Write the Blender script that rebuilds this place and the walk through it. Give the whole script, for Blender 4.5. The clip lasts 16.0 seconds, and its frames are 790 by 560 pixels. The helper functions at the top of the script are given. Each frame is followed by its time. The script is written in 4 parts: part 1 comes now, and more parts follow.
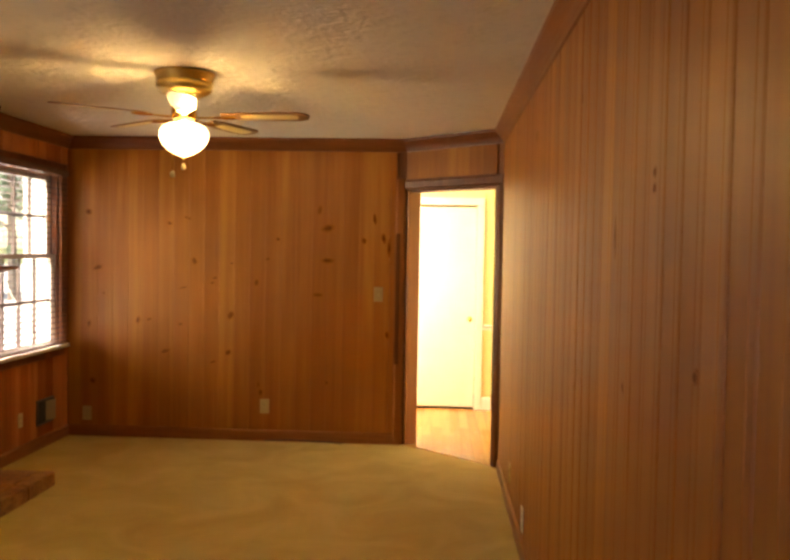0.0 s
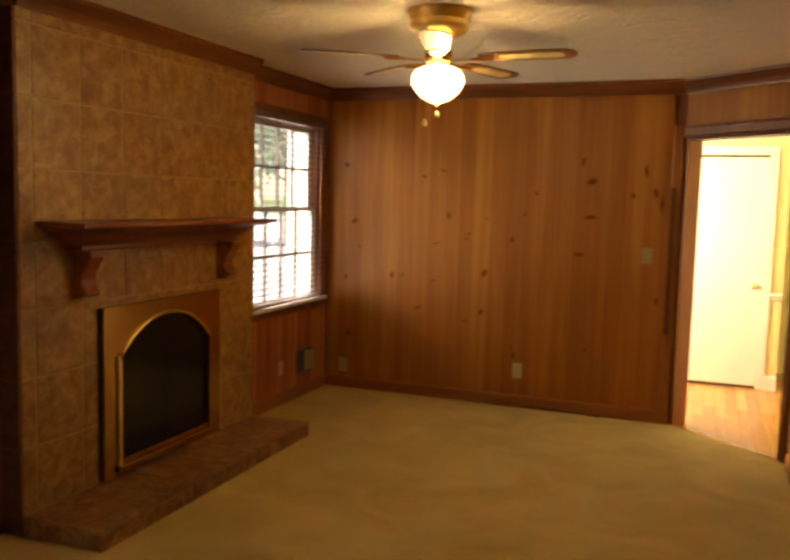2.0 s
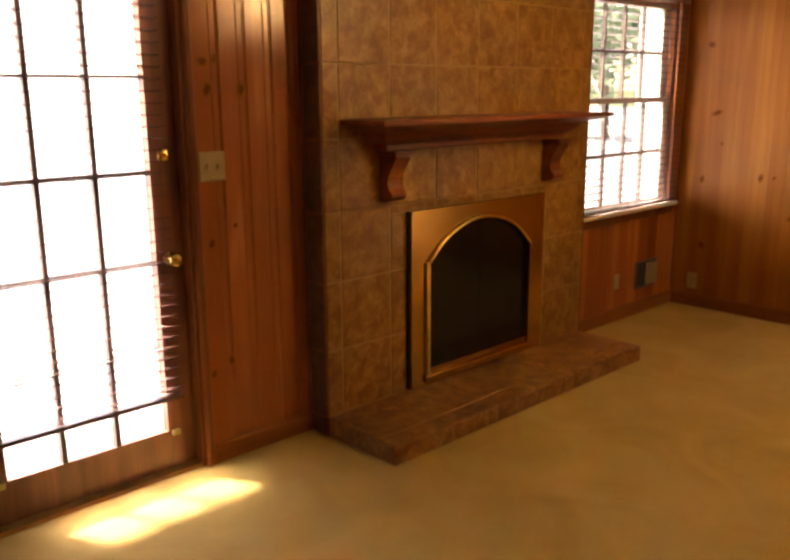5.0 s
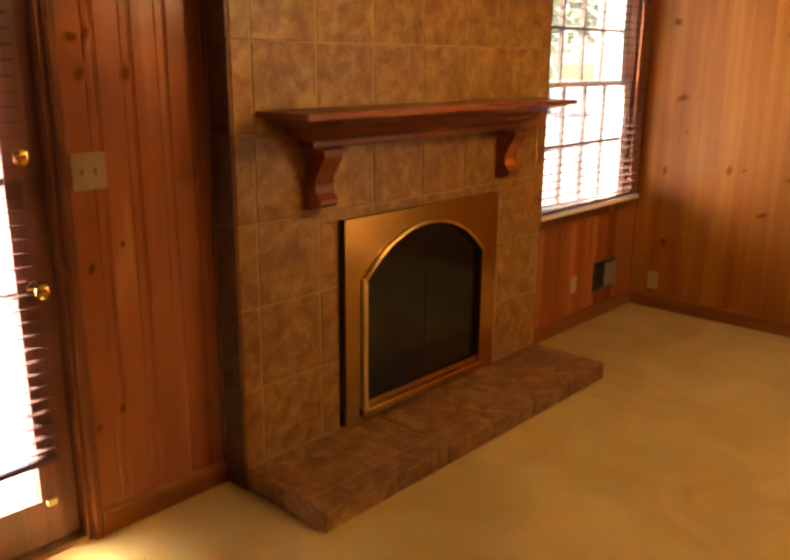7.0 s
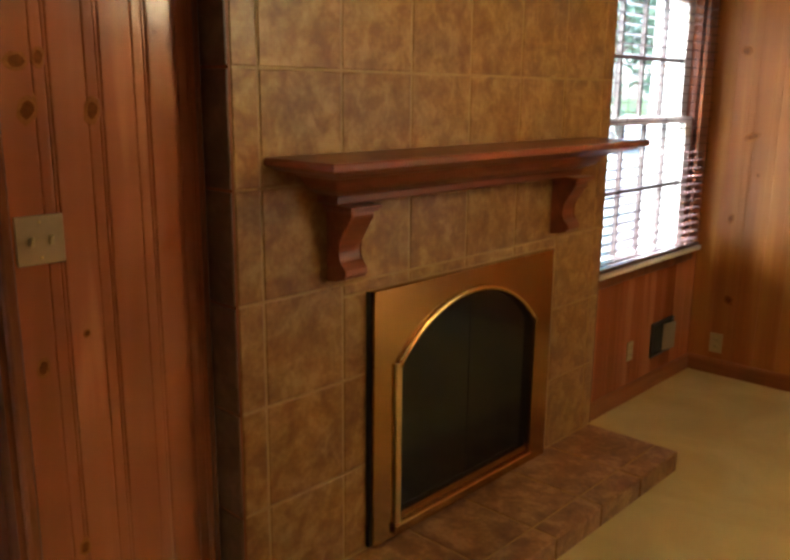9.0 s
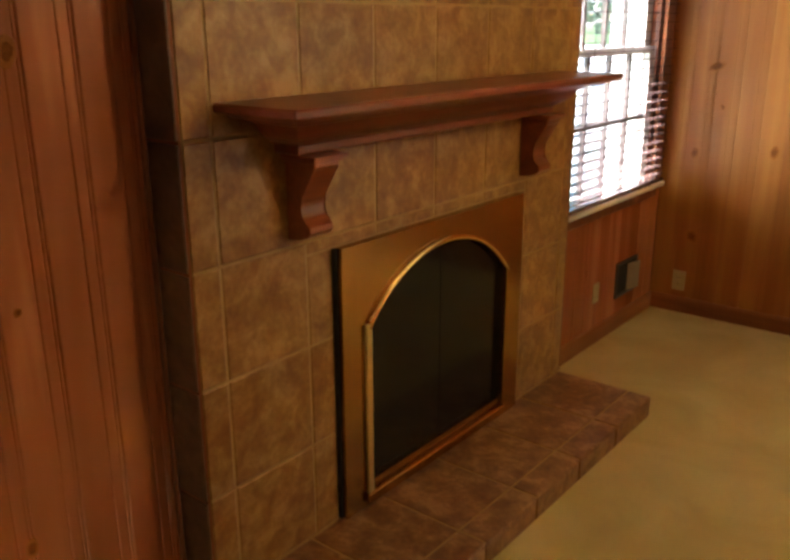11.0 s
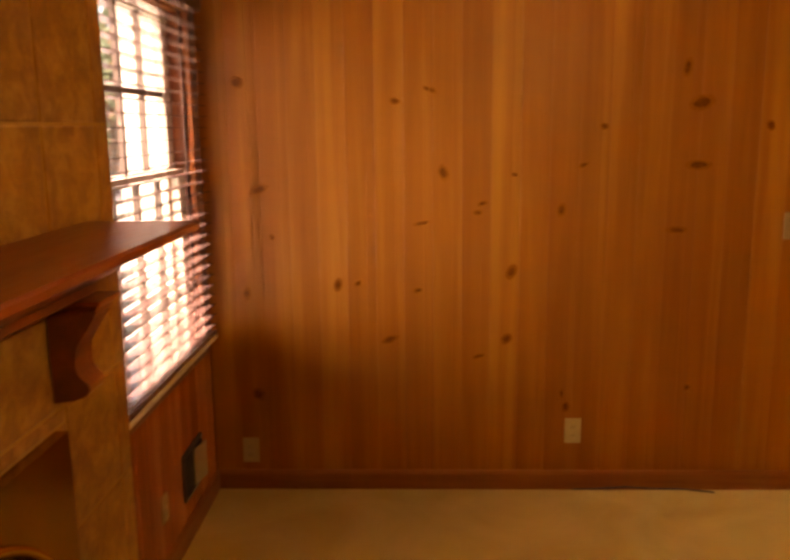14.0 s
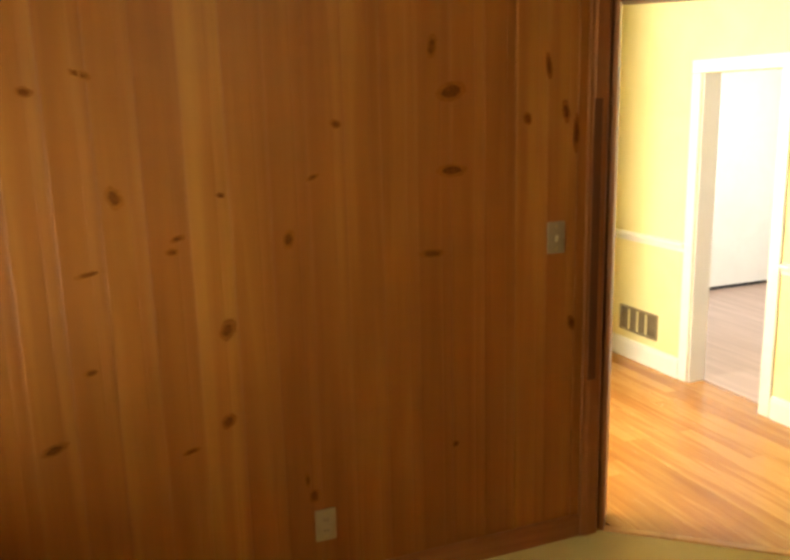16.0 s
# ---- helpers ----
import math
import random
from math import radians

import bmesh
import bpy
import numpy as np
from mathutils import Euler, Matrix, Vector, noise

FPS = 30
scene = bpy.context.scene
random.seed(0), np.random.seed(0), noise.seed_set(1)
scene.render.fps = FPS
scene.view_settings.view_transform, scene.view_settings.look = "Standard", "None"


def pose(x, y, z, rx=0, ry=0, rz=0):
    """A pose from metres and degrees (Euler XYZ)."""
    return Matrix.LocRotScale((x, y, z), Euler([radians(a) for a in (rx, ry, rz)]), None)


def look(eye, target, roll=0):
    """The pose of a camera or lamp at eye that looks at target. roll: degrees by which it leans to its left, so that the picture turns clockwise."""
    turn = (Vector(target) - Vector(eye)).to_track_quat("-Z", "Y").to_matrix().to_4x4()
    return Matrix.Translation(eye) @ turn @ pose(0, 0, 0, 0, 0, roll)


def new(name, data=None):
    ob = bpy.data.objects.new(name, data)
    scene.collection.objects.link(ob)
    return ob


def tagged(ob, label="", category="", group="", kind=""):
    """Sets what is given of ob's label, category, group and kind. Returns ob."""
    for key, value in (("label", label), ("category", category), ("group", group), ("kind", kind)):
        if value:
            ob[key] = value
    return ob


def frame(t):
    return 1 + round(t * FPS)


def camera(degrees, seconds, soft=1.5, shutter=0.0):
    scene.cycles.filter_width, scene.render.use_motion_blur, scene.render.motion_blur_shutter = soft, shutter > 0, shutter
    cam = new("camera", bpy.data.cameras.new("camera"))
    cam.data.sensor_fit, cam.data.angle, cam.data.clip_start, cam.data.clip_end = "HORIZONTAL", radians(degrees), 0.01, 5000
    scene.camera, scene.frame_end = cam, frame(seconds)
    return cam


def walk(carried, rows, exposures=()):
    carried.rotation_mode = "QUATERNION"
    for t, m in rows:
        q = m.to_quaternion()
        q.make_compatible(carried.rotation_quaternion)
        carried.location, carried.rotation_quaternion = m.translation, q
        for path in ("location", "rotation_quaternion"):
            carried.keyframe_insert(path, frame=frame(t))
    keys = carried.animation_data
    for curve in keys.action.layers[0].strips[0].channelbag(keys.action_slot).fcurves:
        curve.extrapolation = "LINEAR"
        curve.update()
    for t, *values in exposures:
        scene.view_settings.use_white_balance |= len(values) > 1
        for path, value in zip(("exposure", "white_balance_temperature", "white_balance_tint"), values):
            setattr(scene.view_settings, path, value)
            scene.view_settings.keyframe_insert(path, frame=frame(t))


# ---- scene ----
cam = camera(52.0, 16.0, soft=3.0, shutter=0.4)
PATH = [
    (0, (3.053, -6.558, 1.574), (2.949, -4.562, 1.504), 1.0),
    (0.5, (3.056, -6.456, 1.586), (2.861, -4.467, 1.494), 1.5),
    (1, (3.020, -6.377, 1.581), (2.701, -4.407, 1.445), 1.7),
    (1.5, (3.039, -6.211, 1.572), (2.531, -4.284, 1.401), 1.7),
    (2, (2.970, -6.146, 1.586), (2.259, -4.288, 1.388), 1.5),
    (2.5, (3.049, -5.947, 1.604), (2.058, -4.225, 1.373), 1.4),
    (3, (3.188, -5.848, 1.637), (1.907, -4.336, 1.364), 1.1),
    (5.5, (2.815, -5.485, 1.565), (1.405, -4.15, 1.085), -0.5),
    (6, (2.749, -5.372, 1.581), (1.389, -3.994, 1.078), -0.2),
    (6.5, (2.591, -5.249, 1.583), (1.276, -3.83, 1.074), 0.1),
    (7, (2.445, -5.107, 1.624), (1.146, -3.68, 1.097), 0.5),
    (7.5, (2.297, -4.997, 1.579), (0.996, -3.563, 1.078), -0.2),
    (8, (2.12, -4.88, 1.591), (0.818, -3.447, 1.089), -0.1),
    (8.5, (1.985, -4.758, 1.619), (0.658, -3.33, 1.17), 0.6),
    (11, (1.693, -4.559, 1.621), (0.5, -3.071, 1.019), -0.2),
    (11.5, (1.594, -4.502, 1.627), (0.544, -2.943, 0.943), 0.3),
    (12, (1.494, -4.422, 1.598), (0.657, -2.721, 0.961), 0.3),
    (12.5, (1.309, -4.174, 1.589), (0.649, -2.352, 1.092), 0.5),
    (13, (1.189, -3.871, 1.609), (0.685, -1.977, 1.209), 0.4),
    (13.5, (1.075, -3.725, 1.638), (0.776, -1.783, 1.257), -0.1),
    (14, (0.95, -3.555, 1.665), (0.892, -1.591, 1.294), -0.6),
    (14.5, (0.90, -3.355, 1.642), (1.032, -1.385, 1.324), -1.2),
    (15, (0.812, -3.031, 1.687), (1.18, -1.094, 1.354), -1.6),
    (15.5, (0.83, -2.76, 1.768), (1.402, -0.89, 1.347), -1.4),
    (16, (0.948, -2.513, 1.713), (1.666, -0.695, 1.292), -1.5),
]
walk(cam, [(t, look(eye, target, roll)) for t, eye, target, roll in PATH], exposures=[(0.0, 2.36, 8100, 21), (1.5, 2.02, 8300, 22), (2.5, 2.3, 7300, 12), (3.0, 2.54, 8300, 26), (5.5, 2.44, 8200, 30), (6.5, 2.82, 8700, 36), (7.5, 2.86, 6700, 21), (8.5, 2.78, 5300, 8), (11.0, 2.76, 5700, 10), (12.0, 2.84, 6400, 16), (13.0, 2.45, 8200, 36), (14.0, 2.28, 10700, 46), (15.0, 2.46, 7700, 18), (15.5, 2.22, 6300, 9), (16.0, 2.15, 6500, 10)])

# ---- world, sun and large lights ----
world = bpy.data.worlds.new("world")
scene.world = world
world.use_nodes = True
wn = world.node_tree.nodes
sky = wn.new("ShaderNodeTexSky")
sky.sky_type, sky.sun_disc = "NISHITA", False
sky.sun_elevation, sky.sun_rotation = radians(40), radians(240)
world.node_tree.links.new(sky.outputs[0], wn["Background"].inputs[0])
wn["Background"].inputs[1].default_value = 0.15

sun_data = bpy.data.lights.new("sun", "SUN")
sun_data.energy, sun_data.angle, sun_data.color = 5.0, radians(8.0), (1.0, 0.96, 0.90)
sun = new("sun", sun_data)
sun.matrix_world = look((0, 0, 0), (0.68, 0.38, -0.66))


def area_light(name, eye, target, wide, high, power, color):
    """A rectangular area lamp: daylight of a window opening, or added fill."""
    d = bpy.data.lights.new(name, "AREA")
    d.shape, d.size, d.size_y, d.energy, d.color = "RECTANGLE", wide, high, power, color
    ob = new(name, d)
    ob.matrix_world = look(eye, target)
    return ob


# Added fill lamp that brightens the hall; no window is built there.
area_light("hall_fill_light", (1.66, 1.0, 1.5), (4.0, 1.0, 1.2), 1.0, 1.3, 25, (1.0, 0.97, 0.88))
window_light = area_light("window_daylight", (-0.13, -0.725, 1.45), (0.87, -0.45, 1.70), 1.09, 1.3, 3.8, (0.86, 1.0, 0.78))
window_light.data.spread = radians(130)
door_light = area_light("door_daylight", (-0.13, -4.43, 1.10), (0.87, -4.43, 1.05), 0.66, 1.75, 2.5, (0.97, 0.98, 1.0))
door_light.data.spread = radians(140)
# Added fill lamp inside the far room, without a window behind it.
area_light("far_room_fill_light", (7.5, 1.0, 1.5), (5.0, 1.2, 1.2), 1.2, 1.3, 20, (0.96, 0.97, 1.0))

# ---- materials ----
def shader(name, rough=0.5, metal=0.0):
    m = bpy.data.materials.new(name)
    m.use_nodes = True
    n, l = m.node_tree.nodes, m.node_tree.links
    b = n["Principled BSDF"]
    b.inputs["Roughness"].default_value = rough
    b.inputs["Metallic"].default_value = metal
    return m, n, l, b


def ramp_of(n, stops):
    r = n.new("ShaderNodeValToRGB")
    e = r.color_ramp.elements
    e[0].position, e[0].color = stops[0][0], (*stops[0][1], 1)
    e[1].position, e[1].color = stops[-1][0], (*stops[-1][1], 1)
    for p, c in stops[1:-1]:
        e.new(p).color = (*c, 1)
    return r


def coords(n, l, scale, jitter=True):
    """Object coordinates, shifted piece by piece, scaled."""
    tc = n.new("ShaderNodeTexCoord")
    mp = n.new("ShaderNodeMapping")
    mp.inputs["Scale"].default_value = scale
    if jitter:
        oi = n.new("ShaderNodeObjectInfo")
        mul = n.new("ShaderNodeVectorMath")
        mul.operation = "MULTIPLY_ADD"
        cx = n.new("ShaderNodeCombineXYZ")
        for k in range(3):
            l.new(oi.outputs["Random"], cx.inputs[k])
        mul.inputs[1].default_value = (37.0, 51.0, 23.0)
        l.new(cx.outputs[0], mul.inputs[0])
        l.new(tc.outputs["Object"], mul.inputs[2])
        l.new(mul.outputs[0], mp.inputs[0])
    else:
        l.new(tc.outputs["Object"], mp.inputs[0])
    return mp


def wood(name, dark, mid, light, rough=0.32, scale=(16, 16, 1.1), vary=0.5, bump=0.06, grain=0.3, spread=0.07, detail=5, gloss=0.5):
    """Varnished pine: long grain, tone from board to board, small blemishes."""
    m, n, l, b = shader(name, rough)
    b.inputs["Specular IOR Level"].default_value = gloss
    mp = coords(n, l, scale)
    big = n.new("ShaderNodeTexNoise")
    big.inputs["Scale"].default_value, big.inputs["Detail"].default_value = 1.3, detail
    big.inputs["Distortion"].default_value = 0.6
    l.new(mp.outputs[0], big.inputs["Vector"])
    fine = n.new("ShaderNodeTexNoise")
    fine.inputs["Scale"].default_value, fine.inputs["Detail"].default_value = 7.0, 6
    l.new(mp.outputs[0], fine.inputs["Vector"])
    mix = n.new("ShaderNodeMath")
    mix.operation = "MULTIPLY_ADD"
    mix.inputs[1].default_value = grain
    l.new(fine.outputs["Fac"], mix.inputs[0])
    l.new(big.outputs["Fac"], mix.inputs[2])
    oi = n.new("ShaderNodeObjectInfo")
    sh = n.new("ShaderNodeMath")
    sh.operation = "MULTIPLY_ADD"
    sh.inputs[1].default_value = vary
    l.new(oi.outputs["Random"], sh.inputs[0])
    l.new(mix.outputs[0], sh.inputs[2])
    lo = 0.35
    r = ramp_of(n, [(lo, dark), (lo + (0.6 + vary) * 0.45, mid), (min(0.98, lo + (0.6 + vary) * 0.8), light)])
    l.new(sh.outputs[0], r.inputs[0])
    l.new(r.outputs[0], b.inputs["Base Color"])
    rr = n.new("ShaderNodeMapRange")
    rr.inputs[3].default_value, rr.inputs[4].default_value = rough - spread, rough + spread * 1.5
    l.new(fine.outputs["Fac"], rr.inputs[0])
    l.new(rr.outputs[0], b.inputs["Roughness"])
    bp = n.new("ShaderNodeBump")
    bp.inputs["Strength"].default_value, bp.inputs["Distance"].default_value = bump, 0.01
    l.new(mix.outputs[0], bp.inputs["Height"])
    l.new(bp.outputs[0], b.inputs["Normal"])
    return m


def speckled(name, stops, rough, scale, bump, detail=6, dist=0.01, fine=60.0, metal=0.0, jitter=True, spread=1.0, strength_fine=0.35):
    """Mottled surface at two scales."""
    m, n, l, b = shader(name, rough, metal)
    mp = coords(n, l, (1, 1, 1), jitter)
    a = n.new("ShaderNodeTexNoise")
    a.inputs["Scale"].default_value, a.inputs["Detail"].default_value, a.inputs["Distortion"].default_value = scale, detail, spread
    l.new(mp.outputs[0], a.inputs["Vector"])
    f = n.new("ShaderNodeTexNoise")
    f.inputs["Scale"].default_value, f.inputs["Detail"].default_value = fine, 3
    l.new(mp.outputs[0], f.inputs["Vector"])
    mx = n.new("ShaderNodeMath")
    mx.operation = "MULTIPLY_ADD"
    mx.inputs[1].default_value = strength_fine
    l.new(f.outputs["Fac"], mx.inputs[0])
    l.new(a.outputs["Fac"], mx.inputs[2])
    r = ramp_of(n, stops)
    l.new(mx.outputs[0], r.inputs[0])
    l.new(r.outputs[0], b.inputs["Base Color"])
    bp = n.new("ShaderNodeBump")
    bp.inputs["Strength"].default_value, bp.inputs["Distance"].default_value = bump, dist
    l.new(mx.outputs[0], bp.inputs["Height"])
    l.new(bp.outputs[0], b.inputs["Normal"])
    return m


PINE = wood("knotty_pine", (0.232, 0.064, 0.0075), (0.324, 0.106, 0.013), (0.405, 0.154, 0.022), rough=0.41, scale=(9, 9, 0.40), vary=0.26, bump=0.0, grain=0.18, spread=0.04, detail=3.5, gloss=0.27)
PINE_RED = wood("reddish_pine", (0.27, 0.076, 0.024), (0.37, 0.118, 0.040), (0.46, 0.165, 0.060), rough=0.22, scale=(9, 9, 0.55), vary=0.6, bump=0.004, grain=0.08, spread=0.02, detail=2.5, gloss=0.45)
BASEWOOD = wood("baseboard_wood", (0.18, 0.050, 0.011), (0.27, 0.088, 0.019), (0.34, 0.125, 0.032), rough=0.36, scale=(1.0, 1.0, 14), vary=0.2, grain=0.2, gloss=0.28)
# Darker than baseboard_wood; for the north, angled, chimney and window crown runs.
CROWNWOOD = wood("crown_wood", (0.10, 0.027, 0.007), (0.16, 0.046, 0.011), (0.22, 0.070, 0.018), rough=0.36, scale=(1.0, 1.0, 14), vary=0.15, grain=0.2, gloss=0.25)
CASEWOOD = wood("casing_wood", (0.18, 0.050, 0.011), (0.27, 0.088, 0.019), (0.34, 0.125, 0.032), rough=0.36, scale=(14, 14, 1.0), vary=0.2, grain=0.2, gloss=0.28)
# Paler version of casing_wood, used on the left doorway jamb only.
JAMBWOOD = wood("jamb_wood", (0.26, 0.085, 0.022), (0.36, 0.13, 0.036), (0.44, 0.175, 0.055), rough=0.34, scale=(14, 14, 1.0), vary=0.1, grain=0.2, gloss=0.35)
EDGESTRIP = wood("edge_strip_wood", (0.085, 0.024, 0.008), (0.125, 0.037, 0.011), (0.16, 0.050, 0.016), rough=0.42, vary=0.1, gloss=0.2)
TRIM = wood("stained_trim", (0.085, 0.022, 0.008), (0.17, 0.050, 0.014), (0.26, 0.085, 0.022), rough=0.38, vary=0.25, gloss=0.22)
MAHOGANY = wood("mahogany", (0.110, 0.024, 0.008), (0.20, 0.044, 0.012), (0.28, 0.070, 0.020), rough=0.3, scale=(14, 1.2, 14), vary=0.2)
DOORWOOD = wood("door_wood", (0.080, 0.022, 0.011), (0.15, 0.046, 0.024), (0.22, 0.075, 0.04), rough=0.4, vary=0.2)
SLATWOOD = wood("slat_wood", (0.085, 0.045, 0.040), (0.13, 0.072, 0.064), (0.17, 0.100, 0.090), gloss=0.8, rough=0.18, scale=(20, 1.5, 20), vary=0.2)
BLADEWOOD = wood("blade_wood", (0.14, 0.06, 0.02), (0.24, 0.11, 0.035), (0.34, 0.17, 0.06), rough=0.35, scale=(2, 16, 16), vary=0.1)
OAK = wood("oak_floor", (0.31, 0.115, 0.022), (0.44, 0.185, 0.040), (0.54, 0.26, 0.070), rough=0.22, scale=(16, 1.0, 16), vary=0.4, bump=0.03)
KNOT = speckled("knot", [(0.40, (0.100, 0.026, 0.004)), (0.85, (0.19, 0.052, 0.007))], 0.5, 40, 0.05)
CARPET = speckled("carpet", [(0.35, (0.435, 0.308, 0.092)), (0.6, (0.515, 0.375, 0.120)), (0.85, (0.605, 0.460, 0.170))], 0.95, 2.2, 0.5, fine=420.0, jitter=False, dist=0.008)
CEILING = speckled("ceiling_plaster", [(0.3, (0.60, 0.56, 0.50)), (0.7, (0.74, 0.70, 0.63))], 0.9, 7.0, 0.5, fine=30.0, jitter=False, dist=0.03, strength_fine=0.5)
TILE = speckled("stone_tile", [(0.46, (0.186, 0.072, 0.014)), (0.62, (0.245, 0.106, 0.021)), (0.73, (0.305, 0.148, 0.033)), (0.88, (0.39, 0.218, 0.060))], 0.38, 13.0, 0.08, fine=55.0, detail=6, spread=0.5, strength_fine=0.38)
HEARTHTILE = speckled("hearth_tile", [(0.42, (0.13, 0.044, 0.013)), (0.60, (0.20, 0.080, 0.023)), (0.74, (0.29, 0.135, 0.042)), (0.86, (0.40, 0.21, 0.075))], 0.38, 12.0, 0.08, fine=50.0, detail=6, spread=0.5, strength_fine=0.38)
# Stone tile of the chimney's side face, its shade put into the colour.
SHADED_TILE = speckled("shaded_side_tile", [(0.44, (0.060, 0.024, 0.012)), (0.65, (0.095, 0.040, 0.020)), (0.86, (0.140, 0.066, 0.034))], 0.4, 12.0, 0.08, fine=50.0)
GROUT = speckled("grout", [(0.3, (0.32, 0.19, 0.068)), (0.8, (0.40, 0.25, 0.095))], 0.9, 20, 0.2, jitter=False)
BRASS = speckled("brushed_brass", [(0.3, (0.42, 0.235, 0.065)), (0.8, (0.52, 0.31, 0.095))], 0.22, 3, 0.02, metal=1.0)
POLISHED = speckled("polished_brass", [(0.3, (0.78, 0.52, 0.16)), (0.8, (0.88, 0.62, 0.22))], 0.16, 3, 0.01, metal=1.0)
SATIN = speckled("satin_brass", [(0.3, (0.70, 0.50, 0.16)), (0.8, (0.80, 0.60, 0.22))], 0.38, 3, 0.01, metal=1.0)
ANTIQUE = speckled("antique_brass", [(0.3, (0.50, 0.33, 0.10)), (0.8, (0.62, 0.43, 0.15))], 0.3, 4, 0.02, metal=1.0)
CREAM = speckled("cream_plastic", [(0.3, (0.40, 0.285, 0.105)), (0.8, (0.46, 0.335, 0.140))], 0.4, 8, 0.01)
CANE = speckled("cane_inlay", [(0.3, (0.74, 0.60, 0.27)), (0.8, (0.82, 0.70, 0.36))], 0.45, 8, 0.02)
BEIGE = speckled("beige_plastic", [(0.3, (0.29, 0.190, 0.080)), (0.8, (0.35, 0.240, 0.110))], 0.4, 8, 0.01)
# Black of the firebox; also stands in for shade in gaps and recesses.
SOOT_AND_SHADE = speckled("black_steel_and_shade", [(0.3, (0.010, 0.009, 0.008)), (0.8, (0.026, 0.023, 0.020))], 0.7, 10, 0.1)
YELLOW = speckled("yellow_paint", [(0.3, (0.80, 0.70, 0.32)), (0.8, (0.85, 0.76, 0.40))], 0.6, 3, 0.03, jitter=False)
WHITE = speckled("white_paint", [(0.3, (0.78, 0.76, 0.68)), (0.8, (0.84, 0.82, 0.75))], 0.45, 3, 0.03)
GREIGE = speckled("grille_paint", [(0.3, (0.23, 0.17, 0.095)), (0.8, (0.30, 0.23, 0.13))], 0.5, 10, 0.02)
PINKFLOOR = wood("pale_floor", (0.38, 0.25, 0.19), (0.50, 0.35, 0.27), (0.60, 0.44, 0.36), rough=0.3, scale=(16, 1.0, 16), vary=0.3, bump=0.02)
GRASS = speckled("grass", [(0.3, (0.05, 0.09, 0.02)), (0.8, (0.12, 0.17, 0.05))], 0.95, 1.5, 0.6, jitter=False)
CONCRETE = speckled("concrete", [(0.3, (0.42, 0.40, 0.37)), (0.8, (0.56, 0.54, 0.50))], 0.9, 4, 0.2, jitter=False)
LEAF = speckled("leaves", [(0.3, (0.09, 0.15, 0.085)), (0.8, (0.15, 0.22, 0.13))], 0.6, 3, 0.0)
KNOT.node_tree.nodes["Principled BSDF"].inputs["Specular IOR Level"].default_value = 0.05
KNOTRING = speckled("knot_ring", [(0.35, (0.19, 0.054, 0.007)), (0.85, (0.30, 0.096, 0.013))], 0.4, 50, 0.02)
KNOTRING.node_tree.nodes["Principled BSDF"].inputs["Specular IOR Level"].default_value = 0.12
translucent = LEAF.node_tree.nodes.new("ShaderNodeBsdfTranslucent")
translucent.inputs["Color"].default_value = (0.30, 0.42, 0.28, 1)
leaf_mix = LEAF.node_tree.nodes.new("ShaderNodeMixShader")
leaf_mix.inputs[0].default_value = 0.5
LEAF.node_tree.links.new(LEAF.node_tree.nodes["Principled BSDF"].outputs[0], leaf_mix.inputs[1])
LEAF.node_tree.links.new(translucent.outputs[0], leaf_mix.inputs[2])
LEAF.node_tree.links.new(leaf_mix.outputs[0], LEAF.node_tree.nodes["Material Output"].inputs[0])
BARK = speckled("bark", [(0.3, (0.12, 0.10, 0.08)), (0.8, (0.22, 0.19, 0.15))], 0.9, 12, 0.5)
SASHPAINT = speckled("sash_paint", [(0.3, (0.26, 0.23, 0.20)), (0.8, (0.34, 0.30, 0.26))], 0.5, 9, 0.02)
DARKSASH = speckled("dark_sash", [(0.3, (0.045, 0.030, 0.024)), (0.8, (0.070, 0.048, 0.038))], 0.5, 9, 0.02)
CORD = speckled("cord", [(0.3, (0.05, 0.035, 0.028)), (0.8, (0.08, 0.055, 0.045))], 0.8, 20, 0.0)

GLASS, gn, gl, gb = shader("window_glass", 0.0)
gb.inputs["Transmission Weight"].default_value, gb.inputs["IOR"].default_value = 1.0, 1.45
SMOKED, gn, gl, gb = shader("smoked_glass", 0.08)
gb.inputs["Base Color"].default_value = (0.010, 0.008, 0.008, 1)
gb.inputs["Specular IOR Level"].default_value = 0.28
SMOKED_N = gn.new("ShaderNodeTexNoise")
SMOKED_N.inputs["Scale"].default_value = 5.0
smr = gn.new("ShaderNodeMapRange")
smr.inputs[3].default_value, smr.inputs[4].default_value = 0.06, 0.2
gl.new(SMOKED_N.outputs["Fac"], smr.inputs[0])
gl.new(smr.outputs[0], gb.inputs["Roughness"])
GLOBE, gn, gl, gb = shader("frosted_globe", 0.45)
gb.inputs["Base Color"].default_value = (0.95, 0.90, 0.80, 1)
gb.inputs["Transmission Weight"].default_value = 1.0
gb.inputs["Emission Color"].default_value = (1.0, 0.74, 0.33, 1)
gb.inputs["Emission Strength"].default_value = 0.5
BULB, gn, gl, gb = shader("lit_bulb", 0.3)
gb.inputs["Emission Color"].default_value = (1.0, 0.74, 0.33, 1)
gb.inputs["Emission Strength"].default_value = 56.0


# ---- builders ----
def mesh_of(name, bm, mat, smooth=False):
    me = bpy.data.meshes.new(name)
    bmesh.ops.recalc_face_normals(bm, faces=bm.faces[:])
    bm.to_mesh(me)
    bm.free()
    me.materials.append(mat)
    if smooth:
        for p in me.polygons:
            p.use_smooth = True
    return me


